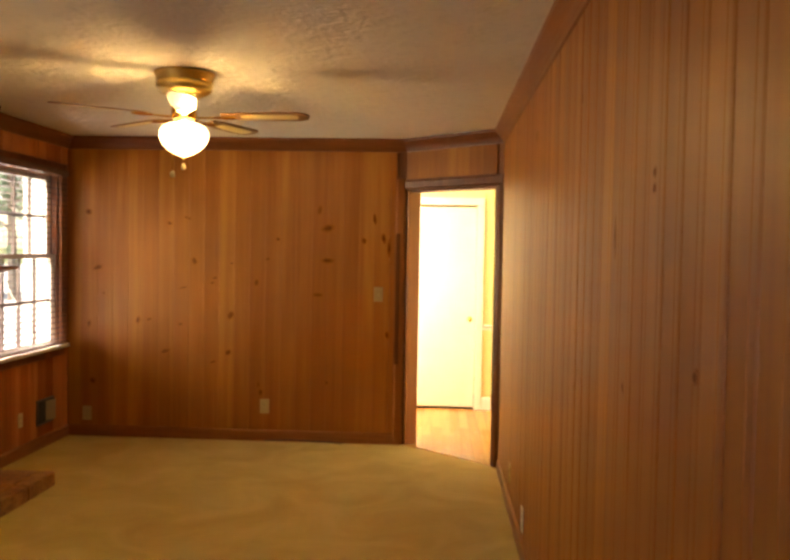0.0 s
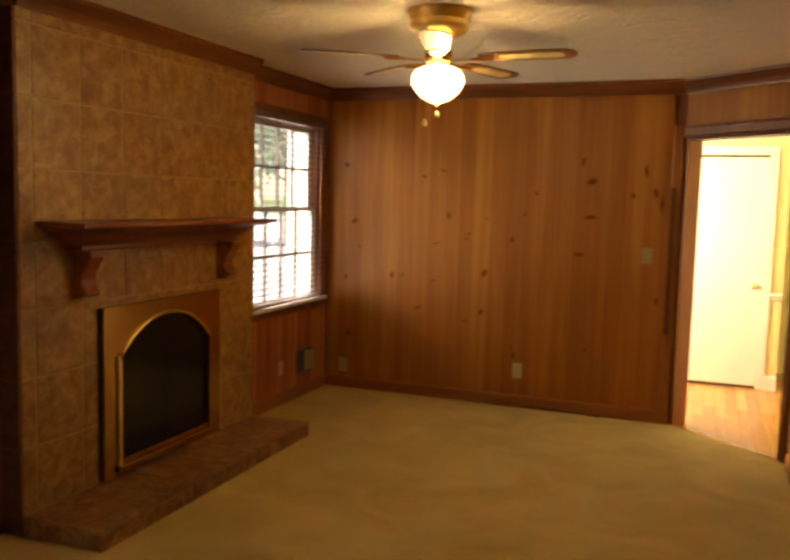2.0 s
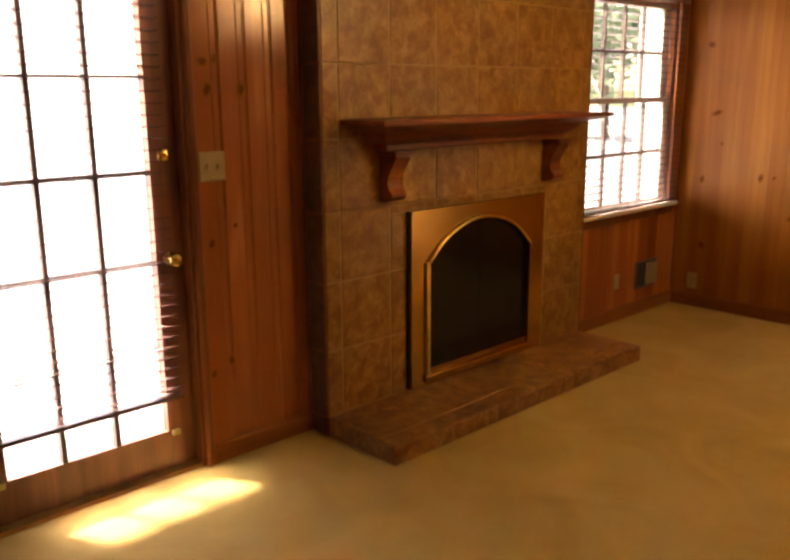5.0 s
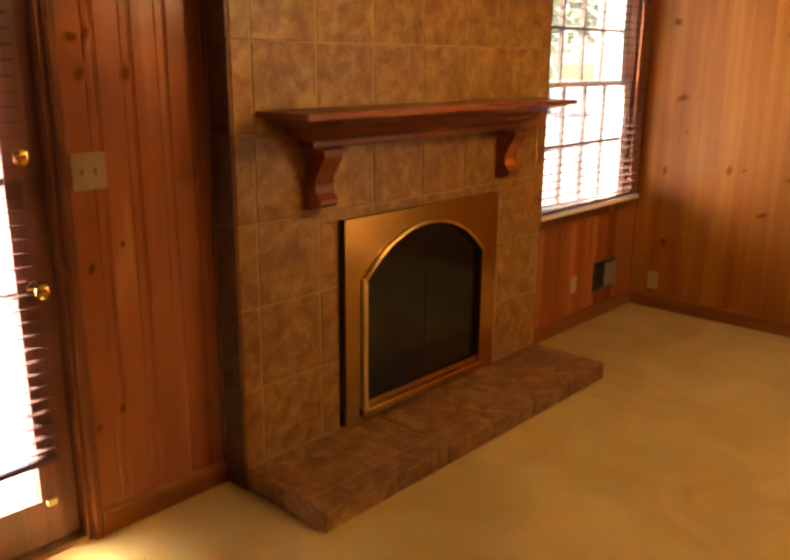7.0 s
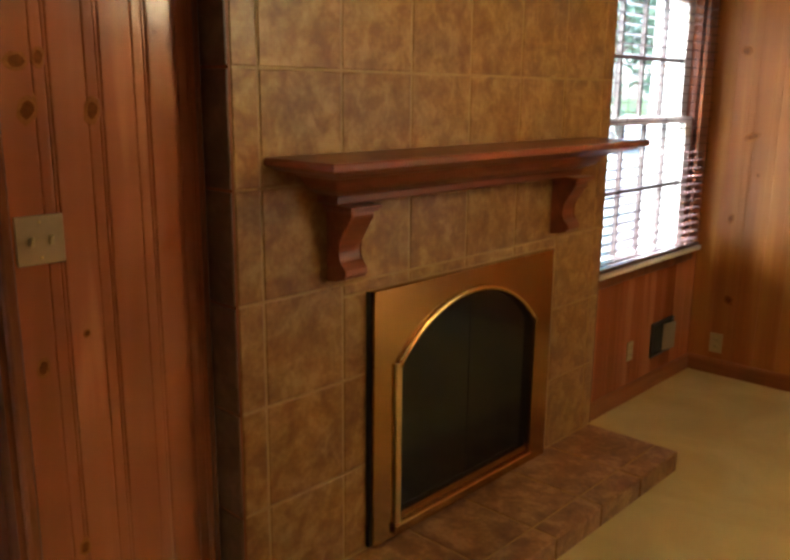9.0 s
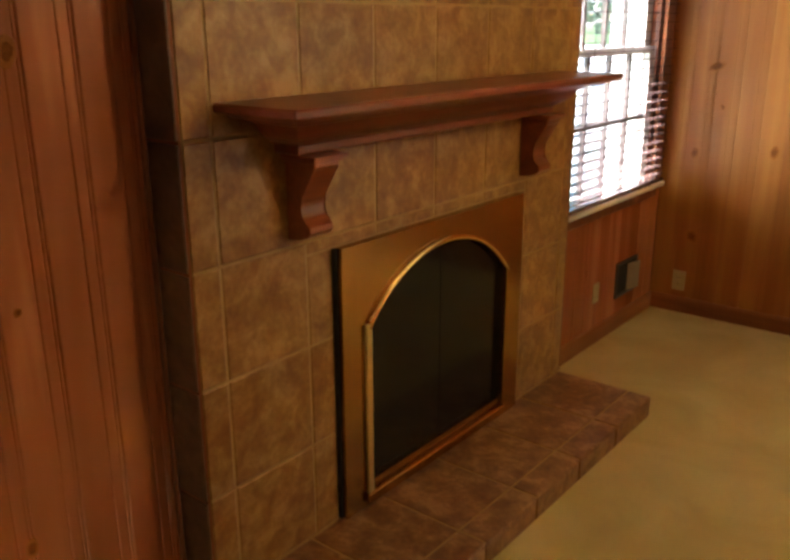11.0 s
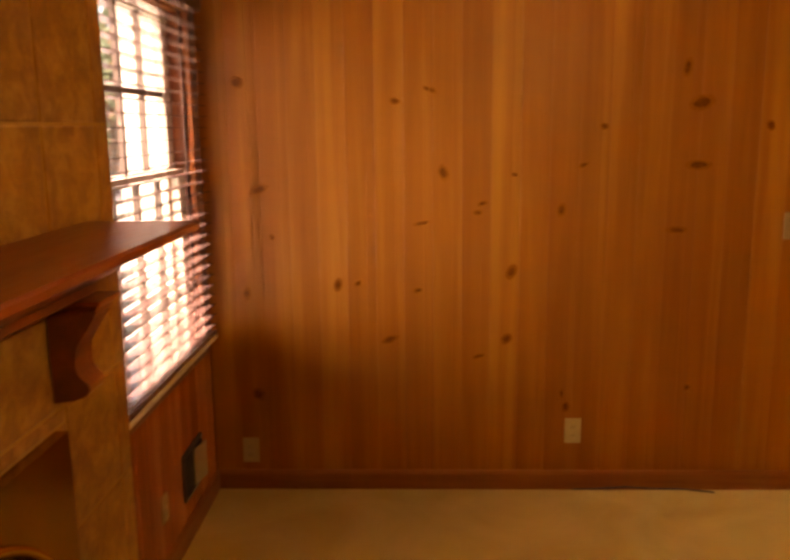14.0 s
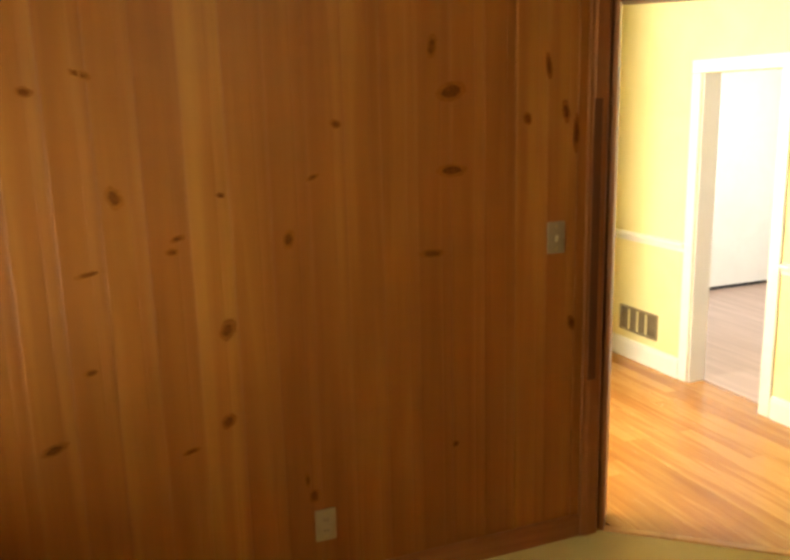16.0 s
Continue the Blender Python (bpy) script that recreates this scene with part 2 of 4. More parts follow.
def part(name, bm, mat, parent=None, label="", smooth=False):
    ob = new(name, mesh_of(name, bm, mat, smooth))
    if parent is not None:
        ob.parent = parent
    if label:
        ob["label"] = label
    return ob


def empty(name, loc, label, category, group="", kind=""):
    ob = new(name)
    ob.location = loc
    return tagged(ob, label, category, group, kind)


def boxes(*rows, bevel=0.0, seg=1):
    """Boxes, each (x0, x1, y0, y1, z0, z1), in one bmesh."""
    bm = bmesh.new()
    for x0, x1, y0, y1, z0, z1 in rows:
        m = Matrix.LocRotScale(((x0 + x1) / 2, (y0 + y1) / 2, (z0 + z1) / 2), None, (abs(x1 - x0), abs(y1 - y0), abs(z1 - z0)))
        bmesh.ops.create_cube(bm, size=1, matrix=m)
    if bevel:
        bmesh.ops.bevel(bm, geom=bm.edges[:], offset=bevel, segments=seg, affect="EDGES", profile=0.5)
    return bm


def prism(outline, axis, a, b, bevel=0.0):
    """A closed 2D outline pushed out along axis from a to b. Outline axes: x -> (y, z); y -> (x, z); z -> (x, y)."""
    bm = bmesh.new()
    place = {"x": lambda p, w: (w, p[0], p[1]), "y": lambda p, w: (p[0], w, p[1]), "z": lambda p, w: (p[0], p[1], w)}[axis]
    lo = [bm.verts.new(place(p, a)) for p in outline]
    hi = [bm.verts.new(place(p, b)) for p in outline]
    bm.faces.new(lo)
    bm.faces.new(hi)
    k = len(outline)
    for i in range(k):
        bm.faces.new((lo[i], lo[(i + 1) % k], hi[(i + 1) % k], hi[i]))
    if bevel:
        bmesh.ops.bevel(bm, geom=bm.edges[:], offset=bevel, segments=1, affect="EDGES")
    return bm


def lathe(profile, seg=28):
    """A body of revolution about z from (radius, z) pairs."""
    bm = bmesh.new()
    rings = []
    for r, z in profile:
        if r < 1e-5:
            rings.append([bm.verts.new((0, 0, z))])
        else:
            rings.append([bm.verts.new((r * math.cos(2 * math.pi * i / seg), r * math.sin(2 * math.pi * i / seg), z)) for i in range(seg)])
    for a, b in zip(rings, rings[1:]):
        for i in range(seg):
            j = (i + 1) % seg
            if len(a) == 1 and len(b) > 1:
                bm.faces.new((a[0], b[i], b[j]))
            elif len(b) == 1 and len(a) > 1:
                bm.faces.new((a[i], a[j], b[0]))
            elif len(a) > 1:
                bm.faces.new((a[i], a[j], b[j], b[i]))
    return bm


def moved(bm, m):
    bmesh.ops.transform(bm, matrix=m, verts=bm.verts[:])
    return bm


H = 2.475         # ceiling
XR = 3.52         # right wall
YS = -8.2         # wall behind the start
DA, DB = Vector((2.79, 0.0)), Vector((XR, -0.62))   # the angled doorway wall
DANG = math.degrees(math.atan2(DB.y - DA.y, DB.x - DA.x))
DLEN = (DB - DA).length
DM = Matrix.Translation((DA.x, DA.y, 0)) @ Matrix.Rotation(radians(DANG), 4, "Z")   # local x along the wall, -y into the room

# ---- structure ----
floor = tagged(part("floor", prism([(-0.02, YS - 0.02), (XR + 0.02, YS - 0.02), (XR + 0.02, DB.y - 0.02), (DB.x, DB.y), (DA.x, DA.y), (DA.x - 0.02, 0.02), (-0.02, 0.02)], "z", -0.10, 0.0), CARPET), "tan cut-pile wall-to-wall carpet, lightly matted", "carpet", kind="structure")
ceiling = tagged(part("ceiling", boxes((-0.2, XR + 0.2, YS - 0.2, 0.16, H, H + 0.1)), CEILING), "off-white swirl-textured plaster ceiling", "ceiling", kind="structure")
wall_north = tagged(part("wall_north", boxes((-0.16, 2.815, 0.018, 0.15, 0, H)), TRIM), "knotty pine board wall with honey varnish", "wall", kind="structure")
wall_east = tagged(part("wall_east", boxes((XR + 0.018, XR + 0.15, YS, -0.66, 0, H)), TRIM), "knotty pine board wall with honey varnish", "wall", kind="structure")
wall_south = tagged(part("wall_south", boxes((-0.16, XR + 0.15, YS - 0.15, YS - 0.018, 0, H)), TRIM), "pine board wall behind the entrance", "wall", kind="structure")
WY0, WY1, WZ0, WZ1 = -1.28, -0.17, 0.74, 2.13       # window opening
FY0, FY1, FZ1 = -4.89, -3.97, 2.10                  # glazed door opening
wall_west = tagged(part("wall_west", boxes(
    (-0.16, -0.018, YS, FY0, 0, H), (-0.16, -0.018, FY0, FY1, FZ1, H), (-0.16, -0.018, FY1, WY0, 0, H),
    (-0.16, -0.018, WY0, WY1, 0, WZ0), (-0.16, -0.018, WY0, WY1, WZ1, H), (-0.16, -0.018, WY1, 0.018, 0, H)), TRIM),
    "knotty pine board wall with reddish varnish", "wall", kind="structure")
O0, O1, OZ = 0.018, 0.908, 2.07                     # doorway opening along the angled wall
wall_angled = tagged(part("wall_angled", boxes((0, O0, 0.018, 0.13, 0, H), (O1, DLEN, 0.018, 0.13, 0, H), (O0, O1, 0.018, 0.13, OZ, H)), TRIM),
                     "angled pine wall around the open doorway", "wall", kind="structure")
wall_angled.matrix_world = DM

tagged(part("wall_post", prism([(2.725, 0.016), (2.786, -0.001), (2.793, -0.004), (2.880, 0.099), (2.785, 0.152), (2.725, 0.152)], "z", 0, H - 0.001), TRIM), "stained post where the angled wall begins", "wall", kind="structure")

# crown moulding and baseboard, one length per wall
CROWN = [(0.0, 0.0), (0.0, -0.10), (0.012, -0.10), (0.016, -0.085), (0.030, -0.060), (0.052, -0.035), (0.066, -0.022), (0.070, 0.0)]
BASE = [(0.0, 0.0), (0.014, 0.0), (0.014, 0.075), (0.010, 0.086), (0.004, 0.092), (0.0, 0.092)]


def run(name, prof, z, p, q, mat, label):
    """A moulding along the wall foot or top from p to q, the room on the right-hand side of the way."""
    d = Vector(q) - Vector(p)
    bm = bmesh.new()
    nrm = Vector((d.y, -d.x)).normalized()
    ends = []
    for e in (Vector(p), Vector(q)):
        ends.append([bm.verts.new((e.x + nrm.x * a, e.y + nrm.y * a, z + b)) for a, b in prof])
    k = len(prof)
    for i in range(k):
        j = (i + 1) % k
        bm.faces.new((ends[0][i], ends[0][j], ends[1][j], ends[1][i]))
    bm.faces.new(ends[0])
    bm.faces.new(ends[1])
    return tagged(part(name, bm, mat), label, "moulding", kind="structure")


CH0, CH1, CHX = -3.40, -1.40, 0.13                  # chimney breast
CL, BL = "stained wooden crown moulding under the ceiling", "stained wooden baseboard above the carpet"
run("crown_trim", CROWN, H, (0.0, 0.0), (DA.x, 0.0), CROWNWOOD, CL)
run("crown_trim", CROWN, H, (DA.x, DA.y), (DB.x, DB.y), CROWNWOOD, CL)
run("crown_trim", CROWN, H, (XR, DB.y), (XR, YS), BASEWOOD, CL)
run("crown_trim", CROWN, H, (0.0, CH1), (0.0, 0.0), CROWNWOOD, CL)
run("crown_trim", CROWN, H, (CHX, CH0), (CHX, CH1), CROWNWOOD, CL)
run("crown_trim", CROWN, H, (0.0, YS), (0.0, CH0), BASEWOOD, CL)
run("baseboard", BASE, 0.0, (0.0, 0.0), (DA.x, 0.0), BASEWOOD, BL)
run("baseboard", BASE, 0.0, (XR, -0.72), (XR, YS), BASEWOOD, BL)
run("baseboard", BASE, 0.0, (0.0, CH1), (0.0, 0.0), BASEWOOD, BL)
run("baseboard", BASE, 0.0, (0.0, -3.931), (0.0, CH0), BASEWOOD, BL)
run("baseboard", BASE, 0.0, (0.0, YS), (0.0, FY0 - 0.08), BASEWOOD, BL)

# ---- doorway in the angled wall ----
doorway = empty("door_1", (0, 0, 0), "open doorway with stained wooden casing, no door leaf", "doorway", kind="structure")
doorway.matrix_world = DM
CASE = [(0.0, 0.0), (0.0, -0.012), (0.012, -0.020), (0.060, -0.024), (0.070, -0.018), (0.080, -0.018), (0.080, 0.0)]
lc = part("casing", prism([(2.788 - a * 1.05, b - 0.001) for a, b in CASE], "z", 0, OZ + 0.09), CASEWOOD, doorway)
lc.matrix_parent_inverse = DM.inverted()
worn = part("edge_strip", boxes((2.716, 2.752, -0.0275, -0.0235, 0.66, 1.72), bevel=0.001), EDGESTRIP, doorway, "dark-stained flat strip on the casing")
worn.matrix_parent_inverse = DM.inverted()
part("casing", prism([(O1 + 0.003 + a * 0.7, b) for a, b in CASE], "z", 0, OZ + 0.005), TRIM, doorway)
part("head_casing", prism([(b, OZ + 0.006 + a) for a, b in CASE], "x", 0.004, O1 + 0.058), TRIM, doorway)
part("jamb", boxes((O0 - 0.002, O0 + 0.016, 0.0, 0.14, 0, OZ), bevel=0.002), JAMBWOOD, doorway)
part("jamb", boxes((O1 - 0.016, O1 + 0.002, 0.0, 0.14, 0, OZ), bevel=0.002), TRIM, doorway)
part("head_jamb", boxes((O0 + 0.017, O1 - 0.017, 0.0, 0.14, OZ - 0.016, OZ - 0.001), bevel=0.002), TRIM, doorway)
part("threshold", prism([(-0.004, 0.001), (0.004, 0.005), (0.035, 0.005), (0.045, 0.001)], "x", O0 + 0.017, O1 - 0.017), OAK, doorway, "wooden threshold strip")

# ---- fireplace ----
SY0, SY1, SZ0, SZ1 = -2.895, -1.845, 0.10, 1.00     # metal surround
fireplace = empty("fireplace", (CHX, -2.4, 0), "floor-to-ceiling fireplace clad in brown mottled stone tiles", "fireplace")
FI = Matrix.Translation((-CHX, 2.4, 0))
for y0, y1, z0 in ((CH0 + 0.006, SY0 + 0.09, 0), (SY1 - 0.09, CH1 - 0.006, 0), (SY0 + 0.09, SY1 - 0.09, 0.93)):
    part("grout_bed", moved(boxes((0.0, CHX - 0.0025, y0, y1, z0, H)), FI), GROUT, fireplace, "tan grout bed")
part("firebox", moved(boxes((-0.35, -0.33, SY0, SY1, 0.0, 1.0), (-0.33, 0.10, SY0 + 0.05, SY0 + 0.09, 0.0, 1.0),
     (-0.33, 0.10, SY1 - 0.09, SY1 - 0.05, 0.0, 1.0), (-0.33, 0.10, SY0 + 0.09, SY1 - 0.09, 0.93, 0.97), (-0.33, 0.10, SY0 + 0.09, SY1 - 0.09, 0.0, 0.09)), FI), SOOT_AND_SHADE, fireplace, "soot-black firebox")
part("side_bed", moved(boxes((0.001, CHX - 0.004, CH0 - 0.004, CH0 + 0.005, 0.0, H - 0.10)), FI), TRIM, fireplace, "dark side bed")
part("corner_bead", moved(boxes((0.001, 0.020, CH0 - 0.024, CH0 - 0.0125, 0.093, H - 0.10), bevel=0.004), FI), TRIM, fireplace, "dark-stained corner bead")
part("side_board", moved(boxes((0.001, CHX - 0.004, CH1 - 0.005, CH1 + 0.012, 0.092, H - 0.10), bevel=0.002), FI), TRIM, fireplace, "dark-stained side board")

hearth = empty("hearth", (0.335, -2.4, 0), "low raised hearth of reddish-brown stone tiles on the carpet", "hearth")
HX, HZ = 0.57, 0.092
HI = Matrix.Translation((-0.335, 2.4, 0))
part("hearth_core", moved(prism([(0.001, CH0 + 0.006), (HX - 0.006, CH0 + 0.006), (HX - 0.006, CH1 - 0.006), (0.001, CH1 - 0.006)], "z", 0.0, HZ - 0.0025), HI), GROUT, hearth, "grout bed")

# mantel: stepped cornice that wraps three sides
mantel = empty("mantel_shelf", (CHX, -2.48, 1.26), "reddish mahogany mantel shelf with stepped cove moulding and two corbels", "mantel")
MI = Matrix.Translation((-CHX, 2.48, -1.26))


def cornice(levels, x0, y0, y1):
    """Stacked rectangles (reach, z) wrapped round the front and both ends."""
    bm = bmesh.new()
    rings = []
    for d, z in levels:
        rings.append([bm.verts.new(p) for p in ((CHX + 0.001, y0 - d, z), (x0 + d, y0 - d, z), (x0 + d, y1 + d, z), (CHX + 0.001, y1 + d, z))])
    for a, b in zip(rings, rings[1:]):
        for i in range(4):
            j = (i + 1) % 4
            bm.faces.new((a[i], a[j], b[j], b[i]))
    bm.faces.new(rings[0])
    bm.faces.new(rings[-1])
    return bm


COVE = [(0.0, 1.300), (0.014, 1.302), (0.019, 1.308), (0.020, 1.326), (0.026, 1.333), (0.044, 1.341), (0.060, 1.351), (0.072, 1.364), (0.082, 1.378), (0.090, 1.387),
        (0.106, 1.392), (0.112, 1.397), (0.132, 1.400), (0.152, 1.404), (0.168, 1.410), (0.180, 1.416), (0.190, 1.418)]
part("cove", moved(cornice(COVE, CHX + 0.07, -3.09, -1.79), MI), MAHOGANY, mantel)
part("shelf_board", moved(cornice([(0.190, 1.4185), (0.205, 1.420), (0.210, 1.425), (0.211, 1.438), (0.206, 1.444)], CHX + 0.07, -3.09, -1.79), MI), MAHOGANY, mantel)


def corbel_outline():
    pts = [(CHX + 0.001, 1.280), (CHX + 0.112, 1.280), (CHX + 0.114, 1.268), (CHX + 0.106, 1.262)]
    for i in range(1, 10):
        a = i / 9
        pts.append((CHX + 0.104 - 0.050 * math.sin(a * math.pi * 0.62) ** 1.5, 1.262 - 0.133 * a))
    pts += [(CHX + 0.072, 1.118), (CHX + 0.086, 1.106), (CHX + 0.087, 1.090), (CHX + 0.074, 1.077), (CHX + 0.050, 1.070), (CHX + 0.001, 1.062)]
    return pts


for yc in (-3.03, -1.80):
    cb = part("corbel", moved(prism(corbel_outline(), "y", yc - 0.046, yc + 0.046, bevel=0.003), MI), MAHOGANY, mantel, "scrolled mahogany corbel")
    for reach, za, zb in ((0.122, 1.2805, 1.288), (0.130, 1.2885, 1.2995)):
        part("corbel_cap", moved(boxes((CHX + 0.002, CHX + reach, yc - 0.046 - (reach - 0.112), yc + 0.046 + (reach - 0.112), za, zb), bevel=0.002), MI), MAHOGANY, cb)

# brass surround with an arched opening
surround = empty("fireplace_door_set", (CHX, -2.37, SZ0), "brushed brass fireplace surround with arched smoked glass doors", "fireplace doors")
SI = Matrix.Translation((-CHX, 2.37, -SZ0))
AY0, AY1, AZ0, AZS, AZT = -2.775, -1.975, 0.185, 0.725, 0.915


def arch(y0, y1, z0, zs, zt, k=22):
    """Outline of the arched opening, from the lower left over the top to the lower right."""
    yc, hw = (y0 + y1) / 2, (y1 - y0) / 2
    rise = zt - zs
    r = (hw * hw + rise * rise) / (2 * rise)
    a = math.asin(hw / r)
    out = [(y0, z0)]
    for i in range(k + 1):
        t = -a + 2 * a * i / k
        out.append((yc + r * math.sin(t), zt - r + r * math.cos(t)))
    return out + [(y1, z0)]


def plate_with_arch(x0, x1):
    bm = bmesh.new()
    inner = arch(AY0, AY1, AZ0, AZS, AZT)
    k = len(inner)
    outer = []
    for i, (y, z) in enumerate(inner):
        if i == 0:
            outer.append((SY0, SZ0))
        elif i == k - 1:
            outer.append((SY1, SZ0))
        else:
            f = (i - 1) / (k - 3)
            if f < 0.18:
                outer.append((SY0, AZS + (SZ1 - AZS) * f / 0.18))
            elif f > 0.82:
                outer.append((SY1, AZS + (SZ1 - AZS) * (1 - f) / 0.18))
            else:
                outer.append((SY0 + (SY1 - SY0) * (f - 0.18) / 0.64, SZ1))
    ring = {}
    for nm, pts in (("i", inner), ("o", outer)):
        for x in (x0, x1):
            ring[nm, x] = [bm.verts.new((x, y, z)) for y, z in pts]
    for i in range(k):
        j = (i + 1) % k
        for x in (x0, x1):
            bm.faces.new((ring["i", x][i], ring["i", x][j], ring["o", x][j], ring["o", x][i]))
        for nm in "io":
            bm.faces.new((ring[nm, x0][i], ring[nm, x0][j], ring[nm, x1][j], ring[nm, x1][i]))
    return bm


def tube(points, r, closed=False, seg=8):
    """A round bar along points."""
    bm = bmesh.new()
    rings = []
    k = len(points)
    for i, p in enumerate(points):
        p = Vector(p)
        a = Vector(points[(i - 1) % k if closed or i else 0])
        b = Vector(points[(i + 1) % k if closed or i < k - 1 else k - 1])
        d = (b - a).normalized()
        u = d.orthogonal().normalized() if abs(d.x) > 0.9 else d.cross(Vector((1, 0, 0))).normalized()
        v = d.cross(u)
        rings.append([bm.verts.new(p + r * (math.cos(2 * math.pi * s / seg) * u + math.sin(2 * math.pi * s / seg) * v)) for s in range(seg)])
    for i in range(k if closed else k - 1):
        a, b = rings[i], rings[(i + 1) % k]
        for s in range(seg):
            bm.faces.new((a[s], a[(s + 1) % seg], b[(s + 1) % seg], b[s]))
    if not closed:
        bm.faces.new(rings[0])
        bm.faces.new(rings[-1])
    return bm


part("frame_plate", moved(plate_with_arch(CHX + 0.001, CHX + 0.030), SI), BRASS, surround)
part("arch_trim", moved(tube([(CHX + 0.034, y, z) for y, z in arch(AY0 - 0.012, AY1 + 0.012, AZ0 + 0.02, AZS, AZT + 0.010)[1:-1]], 0.012), SI), POLISHED, surround, "polished brass arch trim", smooth=True)
for ya, yb, mat in ((AY0 - 0.027, AY0, SATIN), (AY1, AY1 + 0.012, BRASS)):
    part("door_stile", moved(boxes((CHX + 0.031, CHX + 0.044, ya, yb, AZ0 - 0.03, AZS + 0.015), bevel=0.003), SI), mat, surround)
part("bottom_rail", moved(boxes((CHX + 0.031, CHX + 0.050, AY0 - 0.030, AY1 + 0.014, SZ0 + 0.015, AZ0 - 0.031), bevel=0.005), SI), BRASS, surround)
part("side_return", moved(boxes((CHX - 0.03, CHX + 0.014, SY0 - 0.007, SY0 - 0.001, SZ0, SZ1)), SI), SOOT_AND_SHADE, surround, "black side return")
for a, b in ((0, 1), (1, 2)):
    pts = arch(AY0 + 0.001, AY1 - 0.001, AZ0 + 0.001, AZS, AZT - 0.001)
    ym = (AY0 + AY1) / 2
    half = [p for p in pts if (p[0] <= ym - 0.002 if a == 0 else p[0] >= ym + 0.002)]
    edge = ym - 0.002 if a == 0 else ym + 0.002
    half = half + [(edge, AZT - 0.002), (edge, AZ0 + 0.001)] if a == 0 else [(edge, AZ0 + 0.001), (edge, AZT - 0.002)] + half
    part("glass_door", moved(prism(half, "x", CHX + 0.008, CHX + 0.014), SI), SMOKED, surround, "smoked glass door leaf")

# ---- window ----
window = empty("window_1", (0, (WY0 + WY1) / 2, WZ0), "double-hung wooden window with small panes and bright daylight", "window", kind="structure")
WI = Matrix.Translation((0, -(WY0 + WY1) / 2, -WZ0))
part("casing", moved(boxes((0.001, 0.020, -0.168, -0.062, 0.80, 2.13), bevel=0.004), WI), TRIM, window)
part("casing", moved(boxes((0.001, 0.020, -1.385, -1.282, 0.80, 2.13), bevel=0.004), WI), TRIM, window)
part("head_casing", moved(boxes((0.001, 0.022, -1.385, -0.062, 2.131, 2.235), bevel=0.004), WI), TRIM, window)
part("window_sill", moved(boxes((-0.10, 0.060, -1.39, -0.095, 0.752, 0.780), bevel=0.008, seg=2), WI), WHITE, window, "white-painted sill catching daylight")
part("apron", moved(boxes((0.001, 0.018, -1.37, -0.105, 0.69, 0.751), bevel=0.003), WI), TRIM, window)
for y0, y1 in ((WY0 + 0.001, WY0 + 0.010), (WY1 - 0.010, WY1 - 0.001)):
    part("jamb_liner", moved(boxes((-0.16, -0.101, y0, y1, 0.781, 2.128)), WI), WHITE, window, "white-painted jamb liner")
GY0, GY1 = -1.19, -0.25
for nm, x, za, zb, rows in (("lower_sash", -0.045, 0.781, 1.505, 2), ("upper_sash", -0.082, 1.475, 2.128, 2)):
    s = part(nm, moved(boxes((x - 0.017, x + 0.017, WY0 + 0.001, GY0, za, zb), (x - 0.017, x + 0.017, GY1, WY1 - 0.001, za, zb),
             (x - 0.0165, x + 0.0165, GY0, GY1, za, za + 0.035), (x - 0.0165, x + 0.0165, GY0, GY1, zb - 0.032, zb)), WI), SASHPAINT, window)
    for i in (1, 2, 3):
        y = GY0 + (GY1 - GY0) * i / 4
        part("muntin", moved(boxes((x - 0.012, x + 0.012, y - 0.010, y + 0.010, za + 0.035, zb - 0.032)), WI), DARKSASH, s)
    zm = (za + zb) / 2
    part("muntin", moved(boxes((x - 0.011, x + 0.011, GY0, GY1, zm - 0.010, zm + 0.010)), WI), DARKSASH, s)
    g = part("pane", moved(boxes((x - 0.002, x + 0.002, GY0, GY1, za + 0.034, zb - 0.031)), WI), GLASS, s)
    g.visible_shadow = False


def blind(name, y0, y1, z0, z1, xc, label, tilt, group):
    """Horizontal wooden blind with head rail, slats, bottom rail and cords."""
    b = empty(name, (xc, (y0 + y1) / 2, z0), label, "blind", group)
    w = y1 - y0
    part("head_rail", boxes((-0.03, 0.028, -w / 2, w / 2, z1 - z0, z1 - z0 + 0.05), bevel=0.004), SLATWOOD, b)
    part("bottom_rail", boxes((-0.025, 0.025, -w / 2, w / 2, 0.0, 0.020), bevel=0.005), SLATWOOD, b)
    pitch = 0.044
    k = int((z1 - z0 - 0.03) / pitch)
    slat = mesh_of("slat", moved(boxes((-0.025, 0.025, -w / 2 + 0.004, w / 2 - 0.004, -0.0014, 0.0014)), Matrix.Rotation(radians(tilt), 4, "Y")), SLATWOOD)
    for i in range(k):
        o = new("slat", slat)
        o.parent = b
        o.location = (0, 0, 0.045 + i * pitch)
    for f in (-0.36, 0.0, 0.36):
        for xx in (-0.026, 0.026):
            part("ladder_cord", tube([(xx, f * w, 0.01), (xx, f * w, z1 - z0)], 0.0016, seg=5), CORD, b)
    return b


blind("window_blind", -1.30, -0.160, 0.79, 2.128, 0.051, "dark mahogany slat blind over the window, slats open", -2, "blinds")

